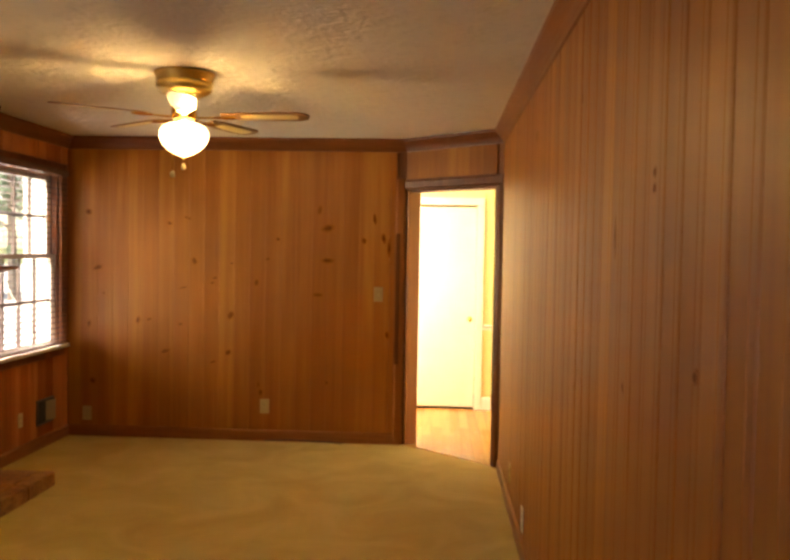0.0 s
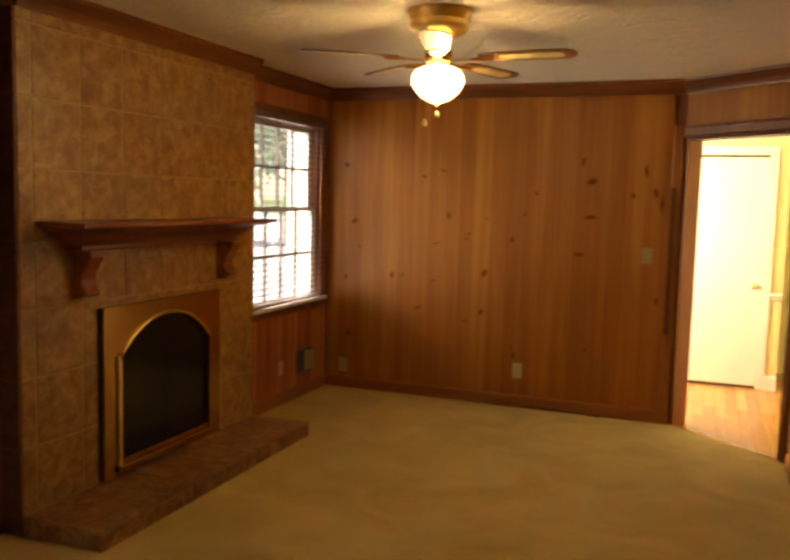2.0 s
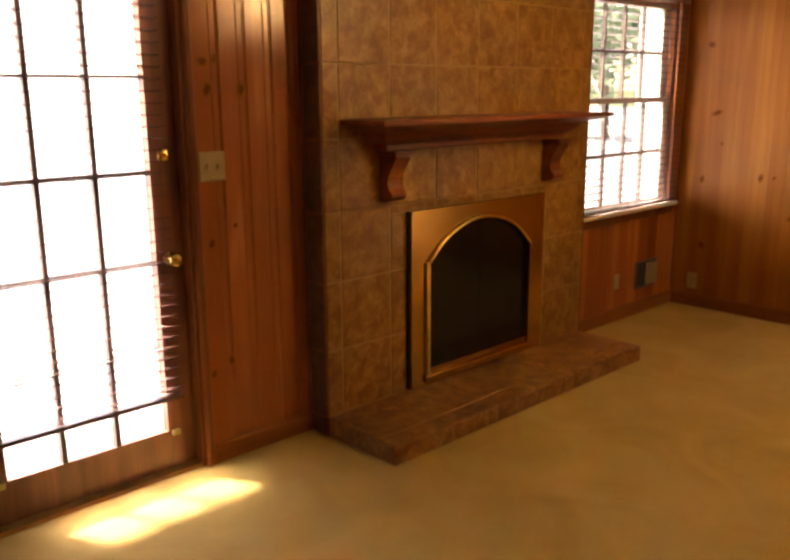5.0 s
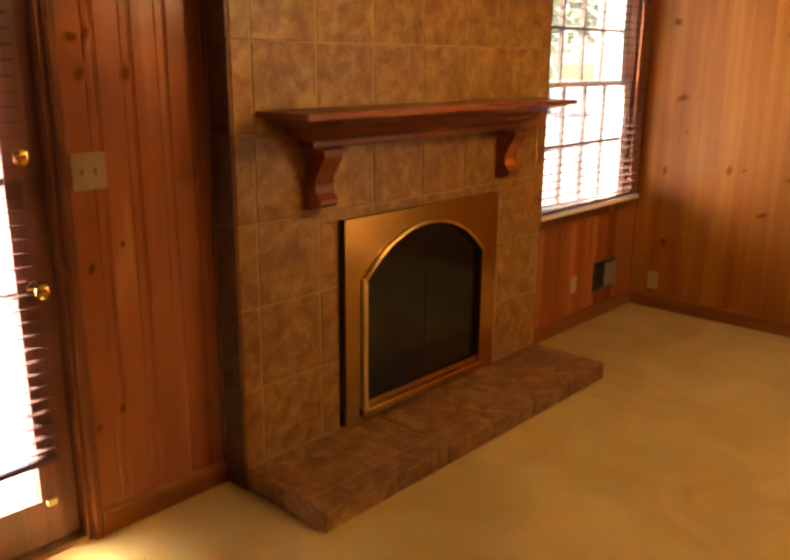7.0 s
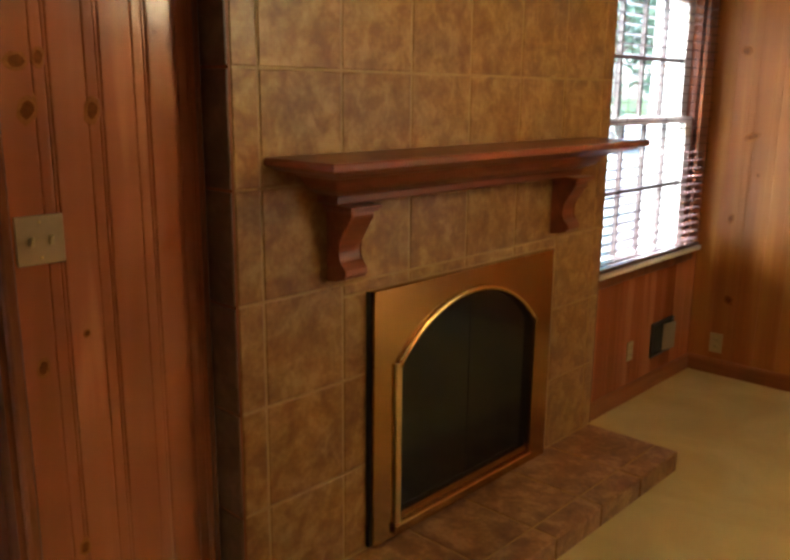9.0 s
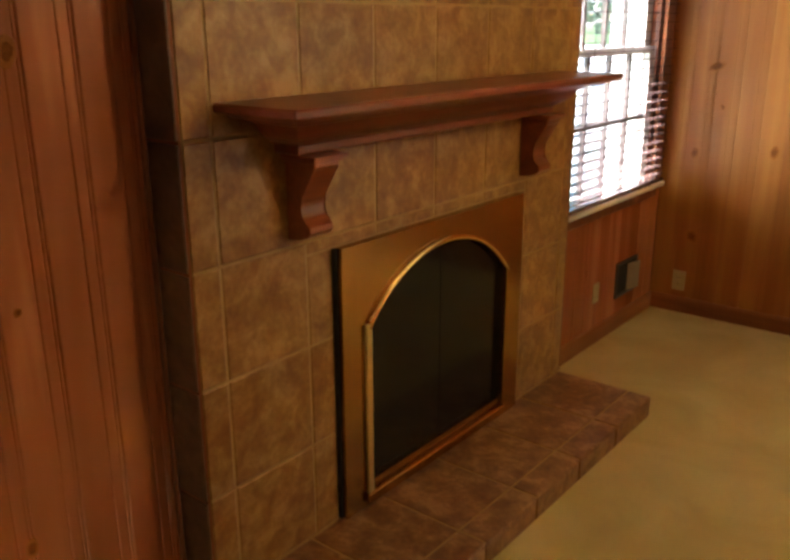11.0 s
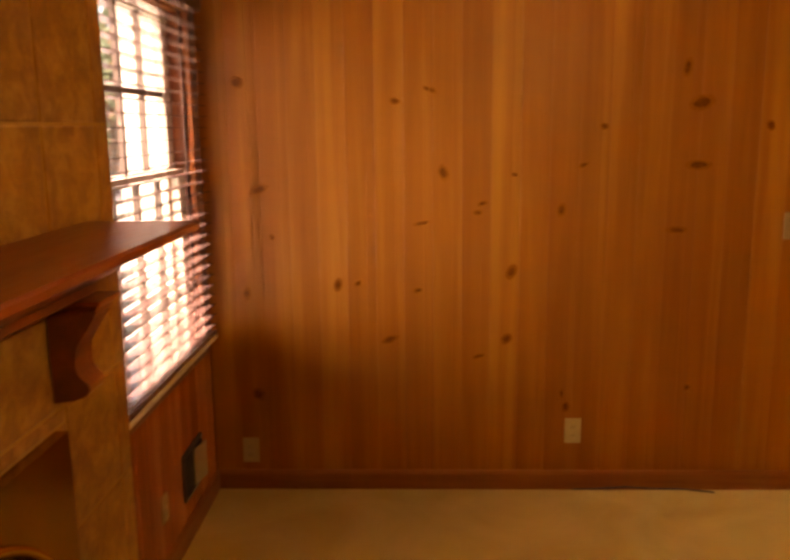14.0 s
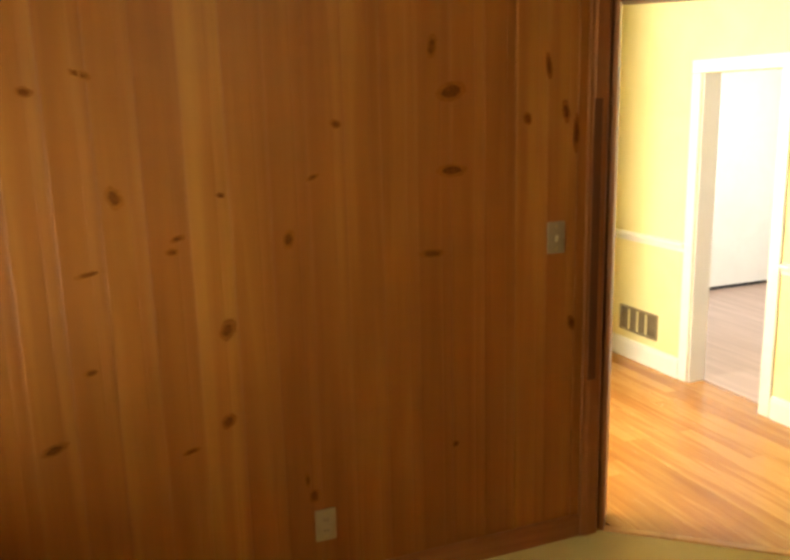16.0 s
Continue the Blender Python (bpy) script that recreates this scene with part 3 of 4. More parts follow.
# ---- glazed door ----
gdoor = empty("door_2", (0, (FY0 + FY1) / 2, 0), "closed wooden garden door with fifteen small panes", "door", kind="structure")
FD = Matrix.Translation((0, -(FY0 + FY1) / 2, 0))
part("casing", moved(prism([(b, y) for b, y in ((0.0, FY1 + 0.0), (0.012, FY1 + 0.003), (0.018, FY1 + 0.010), (0.018, FY1 + 0.028), (0.012, FY1 + 0.034), (0.0, FY1 + 0.037))], "z", 0, 2.108), FD), TRIM, gdoor)
part("casing", moved(prism([(b, y) for b, y in ((0.0, FY0), (0.012, FY0 - 0.004), (0.020, FY0 - 0.02), (0.022, FY0 - 0.06), (0.014, FY0 - 0.072), (0.0, FY0 - 0.075))], "z", 0, 2.108), FD), TRIM, gdoor)
part("head_casing", moved(boxes((0.001, 0.022, FY0 - 0.075, FY1 + 0.037, 2.109, 2.185), bevel=0.004), FD), TRIM, gdoor)
part("jamb", moved(boxes((-0.16, -0.001, FY1 - 0.016, FY1 - 0.001, 0.0, 2.098)), FD), TRIM, gdoor)
part("jamb", moved(boxes((-0.16, -0.001, FY0 + 0.001, FY0 + 0.016, 0.0, 2.098)), FD), TRIM, gdoor)
part("head_jamb", moved(boxes((-0.16, -0.001, FY0 + 0.017, FY1 - 0.017, 2.086, 2.099)), FD), TRIM, gdoor)
part("jamb_stop", moved(boxes((-0.125, -0.094, FY1 - 0.030, FY1 - 0.017, 0.02, 2.085)), FD), TRIM, gdoor)
part("jamb_stop", moved(boxes((-0.125, -0.094, FY0 + 0.017, FY0 + 0.030, 0.02, 2.085)), FD), TRIM, gdoor)
part("threshold", moved(prism([(-0.16, 0.0), (-0.005, 0.0), (-0.012, 0.014), (-0.15, 0.018)], "y", FY0 + 0.017, FY1 - 0.017), FD), ANTIQUE, gdoor, "metal threshold")
LY0, LY1 = FY0 + 0.020, FY1 - 0.022
PY0, PY1, PZ0, PZ1 = LY0 + 0.115, LY1 - 0.120, 0.185, 1.975
leaf = part("door_leaf", moved(boxes((-0.092, -0.048, LY0, PY0, 0.020, 2.082), (-0.092, -0.048, PY1, LY1, 0.020, 2.082),
            (-0.0915, -0.0485, PY0, PY1, 0.020, PZ0), (-0.0915, -0.0485, PY0, PY1, PZ1, 2.082)), FD), DOORWOOD, gdoor)
for i in (1, 2):
    y = PY0 + (PY1 - PY0) * i / 3
    part("muntin", moved(boxes((-0.088, -0.052, y - 0.010, y + 0.010, PZ0, PZ1)), FD), DARKSASH, leaf)
for i in (1, 2, 3, 4):
    z = PZ0 + (PZ1 - PZ0) * i / 5
    part("muntin", moved(boxes((-0.0875, -0.0525, PY0, PY1, z - 0.010, z + 0.010)), FD), DARKSASH, leaf)
g = part("pane", moved(boxes((-0.072, -0.068, PY0, PY1, PZ0, PZ1)), FD), GLASS, leaf)
g.visible_shadow = False
TURN = Matrix.Rotation(radians(90), 4, "Y")
for z, prof in ((0.915, [(0.0, 0.0), (0.032, 0.0), (0.032, 0.006), (0.014, 0.010), (0.012, 0.032), (0.024, 0.040), (0.029, 0.052), (0.024, 0.064), (0.0, 0.068)]),
                (1.325, [(0.0, 0.0), (0.030, 0.0), (0.030, 0.008), (0.022, 0.016), (0.0, 0.017)])):
    part("knob" if z < 1 else "deadbolt", moved(lathe(prof), FD @ Matrix.Translation((-0.048, LY1 - 0.060, z)) @ TURN), POLISHED, leaf, "polished brass", smooth=True)
for y in (PY0 + 0.02, PY1 - 0.02):
    part("hold_down_clip", moved(boxes((-0.048, -0.030, y - 0.018 + (0.05 if y > -4.4 else -0.05), y + 0.018 + (0.05 if y > -4.4 else -0.05), 0.165, 0.190), bevel=0.004), FD), CREAM, leaf, "pale hold-down clip")
blind("door_blind", PY0 - 0.045, PY1 + 0.055, 0.335, 2.02, -0.018, "dark mahogany slat blind over the garden door, slats open", -8, "blinds")

# ---- ceiling fan ----
FX, FY = 1.735, -2.42
fan = empty("ceiling_fan", (FX, FY, H), "brass hugger ceiling fan with five wooden blades and a lit globe", "ceiling fan")
part("housing", lathe([(0.0, -0.001), (0.148, -0.001), (0.153, -0.006), (0.153, -0.014), (0.146, -0.020), (0.143, -0.046), (0.137, -0.049), (0.137, -0.054), (0.142, -0.057), (0.140, -0.086), (0.130, -0.098), (0.112, -0.110), (0.085, -0.122), (0.0, -0.124)], 40), SATIN, fan, smooth=True)
part("switch_cup", lathe([(0.0, -0.125), (0.060, -0.125), (0.066, -0.145), (0.064, -0.235), (0.042, -0.256), (0.0, -0.257)], 32), POLISHED, fan, smooth=True)
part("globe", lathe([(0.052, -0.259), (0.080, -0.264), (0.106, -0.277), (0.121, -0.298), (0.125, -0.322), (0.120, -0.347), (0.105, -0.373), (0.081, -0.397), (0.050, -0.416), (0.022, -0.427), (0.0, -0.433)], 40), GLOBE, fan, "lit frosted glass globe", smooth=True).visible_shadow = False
part("bulb", lathe([(0.0, -0.262), (0.014, -0.264), (0.016, -0.285), (0.030, -0.310), (0.032, -0.325), (0.024, -0.345), (0.0, -0.354)], 20), BULB, fan, "lit bulb inside the globe", smooth=True)
part("finial", lathe([(0.0, -0.434), (0.012, -0.436), (0.008, -0.447), (0.0, -0.452)], 12), POLISHED, fan, smooth=True)
BLADE = [(0.20, -0.040), (0.30, -0.058), (0.50, -0.066), (0.60, -0.064), (0.64, -0.045), (0.655, 0.0), (0.64, 0.045), (0.60, 0.064), (0.50, 0.066), (0.30, 0.058), (0.20, 0.040)]
blade_mesh = mesh_of("blade", moved(prism(BLADE, "z", -0.003, 0.003), Matrix.Rotation(radians(-7.5), 4, "X")), BLADEWOOD)
inlay_mesh = mesh_of("blade_inlay", moved(prism([(0.30 + (x - 0.2) * 0.66, y * 0.62) for x, y in BLADE], "z", -0.0045, -0.0032), Matrix.Rotation(radians(-7.5), 4, "X")), CANE)
arm_mesh = mesh_of("blade_arm", prism([(0.07, -0.018), (0.16, -0.010), (0.20, -0.034), (0.25, -0.030), (0.27, 0.0), (0.25, 0.030), (0.20, 0.034), (0.16, 0.010), (0.07, 0.018)], "z", -0.012, -0.006), POLISHED)
for a in (-1.5, 70.5, 142.5, 214.5, 286.5):
    bl = new("blade", blade_mesh)
    bl.parent = fan
    bl.matrix_local = Matrix.Rotation(radians(a), 4, "Z") @ Matrix.Translation((0, 0, -0.222))
    for nm, me in (("blade_inlay", inlay_mesh), ("blade_arm", arm_mesh)):
        o = new(nm, me)
        o.parent = bl
        o["label"] = "pale cane inlay" if nm == "blade_inlay" else "polished brass blade arm"
for dx, dy, zl, nm in ((0.0, -0.004, -0.475, "light"), (-0.015, -0.129, -0.525, "fan")):
    ch = part("pull_chain", tube([(dx * 0.45 if nm == "fan" else dx, dy * 0.45 if nm == "fan" else dy, -0.22 if nm == "fan" else -0.449), (dx, dy, -0.31 if nm == "fan" else -0.456), (dx * 1.02, dy * 1.02, zl)], 0.0018, seg=6), POLISHED, fan)
    part("chain_pull", moved(lathe([(0.0, 0.012), (0.006, 0.008), (0.013, -0.008), (0.010, -0.020), (0.0, -0.022)], 12), Matrix.Translation((dx * 1.02, dy * 1.02, zl))), CREAM, ch, smooth=True)


# ---- plates and registers ----
def plate(name, label, category, loc, rz, wide, high, kind_of, mat, group=""):
    """A wall plate in the local x-z plane that faces local -y."""
    p = empty(name, loc, label, category, group)
    p.rotation_euler = (0, 0, radians(rz))
    part("cover", boxes((-wide / 2, wide / 2, -0.006, 0.0, -high / 2, high / 2), bevel=0.002), mat, p)
    if kind_of == "outlet":
        for z in (-0.020, 0.020):
            f = part("socket_face", moved(lathe([(0.0, 0.0), (0.016, 0.0), (0.0165, 0.002), (0.015, 0.003), (0.0, 0.003)], 16), Matrix.Translation((0, -0.006, z)) @ Matrix.Rotation(radians(90), 4, "X")), mat, p)
            for x in (-0.006, 0.006):
                part("slot", boxes((x - 0.0012, x + 0.0012, -0.0102, -0.0095, z - 0.004, z + 0.005)), SOOT_AND_SHADE, f)
    else:
        for x in ((0.0,) if kind_of == "switch" else (-0.023, 0.023)):
            part("toggle", moved(boxes((x - 0.005, x + 0.005, -0.011, 0.0, -0.012, 0.012), bevel=0.002), Matrix.Translation((0, -0.006, 0)) @ Matrix.Rotation(radians(18), 4, "X")), CREAM, p)
    for z in (-high * 0.36, high * 0.36):
        part("screw", moved(lathe([(0.0, 0.0), (0.004, 0.0), (0.0035, 0.0015), (0.0, 0.002)], 8), Matrix.Translation((0, -0.006, z)) @ Matrix.Rotation(radians(90), 4, "X")), ANTIQUE, p)
    return p


plate("wall_outlet", "cream plastic electrical outlet on the pine wall", "outlet", (1.655, 0.0, 0.285), 0, 0.074, 0.118, "outlet", CREAM, "outlets")
plate("wall_outlet", "cream plastic electrical outlet near the room corner", "outlet", (0.165, 0.0, 0.19), 0, 0.074, 0.118, "outlet", CREAM, "outlets")
plate("wall_outlet", "small cream outlet on the pine wall under the window", "outlet", (0.0, -0.776, 0.28), 90, 0.060, 0.105, "outlet", CREAM, "outlets")
plate("wall_outlet", "cream plastic outlet low on the pine wall", "outlet", (XR, -1.63, 0.235), -90, 0.074, 0.118, "outlet", CREAM, "outlets")
plate("wall_outlet", "white plastic outlet near the floor of the pine wall", "outlet", (XR, -2.36, 0.195), -90, 0.080, 0.125, "outlet", WHITE, "outlets")
plate("light_switch", "tan single light switch plate beside the doorway", "light switch", (2.578, 0.0, 1.225), 0, 0.074, 0.118, "switch", BEIGE, "switches")
plate("light_switch", "beige double light switch plate beside the garden door", "light switch", (0.0, -3.868, 1.272), 90, 0.116, 0.118, "double", BEIGE, "switches")

register = empty("wall_register", (0.0, -0.40, 0.28), "small wall register with dark opening and tan damper plate", "vent")
part("frame", boxes((0.0, 0.012, -0.135, 0.135, -0.098, -0.084), (0.0, 0.012, -0.135, 0.135, 0.084, 0.098), (0.0, 0.012, -0.135, -0.121, -0.084, 0.084), (0.0, 0.012, 0.121, 0.135, -0.084, 0.084)), DARKSASH, register)
# The hole is a flat black plate, its depth shade put in as colour.
part("opening", boxes((0.0, 0.004, -0.12, 0.12, -0.083, 0.083)), SOOT_AND_SHADE, register, "flat black plate imitating the shaded recess")
part("damper_plate", moved(boxes((0.0, 0.004, 0.0, 0.115, -0.078, 0.078), bevel=0.001), Matrix.Translation((0.010, -0.005, 0)) @ Matrix.Rotation(radians(-12), 4, "Z")), GREIGE, register, "tan damper plate")

cable = tagged(part("floor_cable", tube([(1.66, -0.022, 0.006), (1.75, -0.03, 0.012), (1.9, -0.026, 0.02), (2.02, -0.034, 0.016), (2.18, -0.03, 0.010), (2.3, -0.05, 0.005)], 0.004), CORD), "thin dark cable along the baseboard on the carpet", "cable")

# ---- hall beyond the doorway ----
HE, HN = 4.35, 2.45
hall_floor = tagged(part("hall_floor", prism([(1.6, 0.02), (2.815, 0.02), (3.56, -0.60), (3.56, -1.6), (4.47, -1.6), (4.47, HN), (1.6, HN)], "z", -0.12, -0.012), OAK), "polished honey-coloured hardwood strip floor", "floor", kind="structure")
hall_ceiling = tagged(part("hall_ceiling", boxes((1.5, 4.46, 0.16, HN + 0.1, H, H + 0.1), (3.72, 4.46, -1.6, 0.159, H, H + 0.1), (2.9, 3.71, -0.6, 0.159, H + 0.1, H + 0.15)), CEILING), "plain white hall ceiling", "ceiling", kind="structure")
EY0, EY1 = 0.67, 1.24
YL = "bright yellow painted hall wall"
tagged(part("hall_wall_east", boxes((HE, HE + 0.12, -1.6, EY0, 0, H), (HE, HE + 0.12, EY1, HN, 0, H), (HE, HE + 0.12, EY0, EY1, 1.85, H)), YELLOW), YL, "wall", kind="structure")
tagged(part("hall_wall_north", boxes((1.5, HE + 0.12, HN, HN + 0.1, 0, H)), YELLOW), YL, "wall", kind="structure")
tagged(part("hall_wall_west", boxes((1.5, 1.6, 0.15, HN, 0, H)), YELLOW), YL, "wall", kind="structure")
tagged(part("hall_wall_south", boxes((1.6, 2.80, 0.151, 0.165, 0, H), (3.672, 3.69, -1.6, -0.62, 0, H), (3.69, HE, -1.62, -1.6, 0, H)), YELLOW), YL, "wall", kind="structure")
tagged(part("closet_wall", boxes((1.6, 2.69, 1.57, 1.67, 0, H), (3.45, 3.61, 1.57, 1.67, 0, H), (2.69, 3.45, 1.57, 1.67, 2.05, H), (3.51, 3.61, 1.671, HN, 0, H)), YELLOW), YL, "wall", kind="structure")
closet = empty("door_3", (3.07, 1.57, 0), "closed white painted closet door with small brass knob", "door", kind="structure")
CI = Matrix.Translation((-3.04, -1.47, 0))
cd = part("door_leaf", moved(boxes((2.672, 3.408, 1.485, 1.52, 0.022, 2.03), bevel=0.003), CI), WHITE, closet)
part("knob", moved(lathe([(0.0, 0.0), (0.026, 0.0), (0.026, 0.005), (0.011, 0.010), (0.011, 0.030), (0.025, 0.040), (0.027, 0.052), (0.0, 0.062)], 20), CI @ Matrix.Translation((3.355, 1.485, 0.91)) @ Matrix.Rotation(radians(90), 4, "X")), POLISHED, cd, "brass knob", smooth=True)
part("casing", moved(boxes((3.412, 3.485, 1.452, 1.469, 0, 2.05), bevel=0.004), CI), WHITE, closet)
part("casing", moved(boxes((2.595, 2.668, 1.452, 1.469, 0, 2.05), bevel=0.004), CI), WHITE, closet)
part("head_casing", moved(boxes((2.595, 3.485, 1.451, 1.469, 2.051, 2.125), bevel=0.004), CI), WHITE, closet)
# Black block fills the gap under the leaf to imitate its shade.
part("dark_gap", moved(boxes((2.67, 3.41, 1.50, 1.53, -0.010, 0.021)), CI), SOOT_AND_SHADE, closet, "black block in place of the shade under the door")
RAIL = [(0.0, -0.03), (0.008, -0.03), (0.012, -0.012), (0.026, 0.008), (0.026, 0.022), (0.0, 0.03)]
HBASE = [(0.0, 0.0), (0.016, 0.0), (0.016, 0.10), (0.010, 0.125), (0.0, 0.13)]
for p, q in (((HE, HN), (HE, EY1 + 0.08)), ((HE, EY0 - 0.08), (HE, -1.6))):
    run("chair_rail_trim", RAIL, 0.83, p, q, WHITE, "white painted chair rail on the yellow wall")
    run("hall_baseboard", HBASE, 0.0, p, q, WHITE, "white painted tall baseboard")
run("chair_rail_trim", RAIL, 0.83, (3.516, 1.57), (3.61, 1.57), WHITE, "white painted chair rail on the yellow wall")
run("hall_baseboard", HBASE, 0.0, (3.516, 1.57), (3.61, 1.57), WHITE, "white painted tall baseboard")
hdoor = empty("door_4", (HE, (EY0 + EY1) / 2, 0), "open doorway with cream casing into a bright white room", "doorway", kind="structure")
DI = Matrix.Translation((-HE, -(EY0 + EY1) / 2, 0))
part("casing", moved(boxes((HE - 0.018, HE - 0.001, EY1, EY1 + 0.075, 0, 1.85), bevel=0.004), DI), WHITE, hdoor)
part("casing", moved(boxes((HE - 0.018, HE - 0.001, EY0 - 0.075, EY0, 0, 1.85), bevel=0.004), DI), WHITE, hdoor)
part("head_casing", moved(boxes((HE - 0.019, HE - 0.001, EY0 - 0.075, EY1 + 0.075, 1.851, 1.925), bevel=0.004), DI), WHITE, hdoor)
part("jamb", moved(boxes((HE, HE + 0.12, EY1 - 0.012, EY1 - 0.001, 0, 1.848)), DI), WHITE, hdoor)
part("jamb", moved(boxes((HE, HE + 0.12, EY0 + 0.001, EY0 + 0.012, 0, 1.848)), DI), WHITE, hdoor)
hv = empty("hall_register", (HE, 1.72, 0.27), "greige metal wall register with vertical louvres", "vent")
part("frame", boxes((-0.010, 0.0, -0.19, 0.19, -0.085, -0.070), (-0.010, 0.0, -0.19, 0.19, 0.070, 0.085), (-0.010, 0.0, -0.19, -0.175, -0.070, 0.070), (-0.010, 0.0, 0.175, 0.19, -0.070, 0.070)), GREIGE, hv)
part("backing", boxes((-0.002, -0.0005, -0.174, 0.174, -0.069, 0.069)), GREIGE, hv, "shaded duct backing")
for i in range(14):
    y = -0.163 + i * 0.025
    part("louvre", moved(boxes((-0.001, 0.001, -0.009, 0.009, -0.069, 0.069)), Matrix.Translation((-0.008, y, 0)) @ Matrix.Rotation(radians(-40), 4, "Z")), GREIGE, hv)

for y in (-0.087, 0.0, 0.087):
    part("bar", boxes((-0.014, -0.010, y - 0.008, y + 0.008, -0.069, 0.069)), YELLOW, hv, "pale divider bar")

# far room, white
tagged(part("far_room_floor", boxes((4.471, 7.7, -1.0, 3.20, -0.12, 0.0)), PINKFLOOR), "pale pinkish wooden floor of the far room", "floor", kind="structure")
tagged(part("far_room_ceiling", boxes((4.471, 7.7, -1.0, 3.20, H, H + 0.1)), CEILING), "white ceiling of the far room", "ceiling", kind="structure")
tagged(part("far_room_wall", boxes((4.471, 7.7, 3.09, 3.19, 0.03, H), (7.6, 7.7, -1.0, 3.08, 0, H), (4.471, 7.59, -1.1, -1.0, 0, H)), WHITE), "plain white walls of the far room", "wall", kind="structure")
# No real skirting: a black strip imitates the shadow line below the wall.
tagged(part("far_room_baseboard", boxes((4.471, 7.59, 3.09, 3.12, 0.0, 0.029)), SOOT_AND_SHADE), "black strip in place of the shadow gap at the foot of the white wall", "trim", kind="structure")

# ---- outdoors ----
ground = tagged(part("ground", boxes((-400, -0.17, -400, 400, -0.35, -0.15)), GRASS), "sunlit lawn that reaches the horizon", "ground", kind="structure")
patio = tagged(part("pavement", boxes((-60.0, -0.17, -40.0, 60.0, -0.149, -0.06)), CONCRETE), "pale concrete patio outside the garden door", "patio", kind="structure")


def tree(x, y, h, seed):
    """A broadleaf tree: tapered trunk, limbs and many leaf clumps."""
    rnd = random.Random(seed)
    t = empty("tree", (x, y, -0.15), "leafy green garden tree beyond the window", "tree", "garden trees")
    bm = bmesh.new()
    tips = []

    def limb(p, q, r0, r1):
        d = (q - p)
        m = Matrix.Translation((p + q) / 2) @ d.to_track_quat("Z", "Y").to_matrix().to_4x4()
        bmesh.ops.create_cone(bm, cap_ends=True, segments=7, radius1=r0, radius2=r1, depth=d.length, matrix=m)

    top = Vector((rnd.uniform(-0.2, 0.2), rnd.uniform(-0.2, 0.2), h * 0.6))
    limb(Vector((0, 0, 0)), top, 0.16, 0.08)
    for i in range(9):
        a, base = rnd.uniform(0, 6.3), top * rnd.uniform(0.45, 1.0)
        q = base + Vector((math.cos(a), math.sin(a), rnd.uniform(0.3, 0.9))) * h * rnd.uniform(0.16, 0.28)
        limb(base, q, 0.05, 0.015)
        tips.append(q)
    part("trunk", bm, BARK, t)
    verts, faces = [], []
    for i in range(1300):
        c = rnd.choice(tips) + Vector((rnd.gauss(0, 0.6), rnd.gauss(0, 0.6), rnd.gauss(0, 0.7)))
        u = Vector((rnd.gauss(0, 1), rnd.gauss(0, 1), rnd.gauss(0, 1))).normalized() * rnd.uniform(0.11, 0.22)
        v = u.orthogonal().normalized() * u.length * 0.6
        k = len(verts)
        verts += [c - u, c + v, c + u, c - v]
        faces.append((k, k + 1, k + 2, k + 3))
    me = bpy.data.meshes.new("crown")
    me.from_pydata([tuple(v) for v in verts], [], faces)
    me.materials.append(LEAF)
    o = new("crown", me)
    o.parent = t


for i, (x, y, h) in enumerate(((-3.0, 18, 6.2), (-5.2, 17, 6.6), (-7.4, 18.5, 6.2), (-9.6, 17, 6.8), (-12.0, 18, 6.4), (-14.5, 17, 6.6))):
    tree(x, y, h, i)

# reveal outside the window, coloured white to imitate blown-out daylight
reveal = tagged(part("brick_veneer", boxes((-0.30, -0.165, -0.16, 1.5, -0.15, 2.6)), WHITE), "masonry reveal of the house outside the window, daylight glare put into its white", "wall", kind="structure")

# ---- knots on the pine boards ----
knot_rnd = random.Random(12)


def knot(parent_wall, x, y, z, axis, w, h, tilt):
    """A pine knot: dark heart in a paler uneven ring."""
    bm = bmesh.new()
    seg, rings = 14, []
    ph = knot_rnd.uniform(0, 6.3)
    for rad, depth in ((1.25, -0.004), (1.0, 0.0006), (0.62, 0.0010)):
        rings.append([])
        for q in range(seg):
            a = 2 * math.pi * q / seg
            r = rad * (1 + 0.16 * math.sin(2 * a + ph) + knot_rnd.uniform(-0.10, 0.10))
            rings[-1].append(bm.verts.new((r * math.cos(a), r * math.sin(a), depth)))
    for ra, rb in zip(rings, rings[1:]):
        for q in range(seg):
            bm.faces.new((ra[q], ra[(q + 1) % seg], rb[(q + 1) % seg], rb[q]))
    bm.faces.new(rings[-1]).material_index = 1
    m = Matrix.Translation((x, y, z)) @ Matrix.Rotation(radians({"n": 0, "w": 90, "e": -90}[axis]), 4, "Z") @ Matrix.Rotation(radians(90), 4, "X") @ Matrix.Rotation(radians(tilt), 4, "Z") @ Matrix.Diagonal((w * 0.80, h * 0.80, 1, 1))
    part("knot", moved(bm, m), KNOTRING, parent_wall).data.materials.append(KNOT)


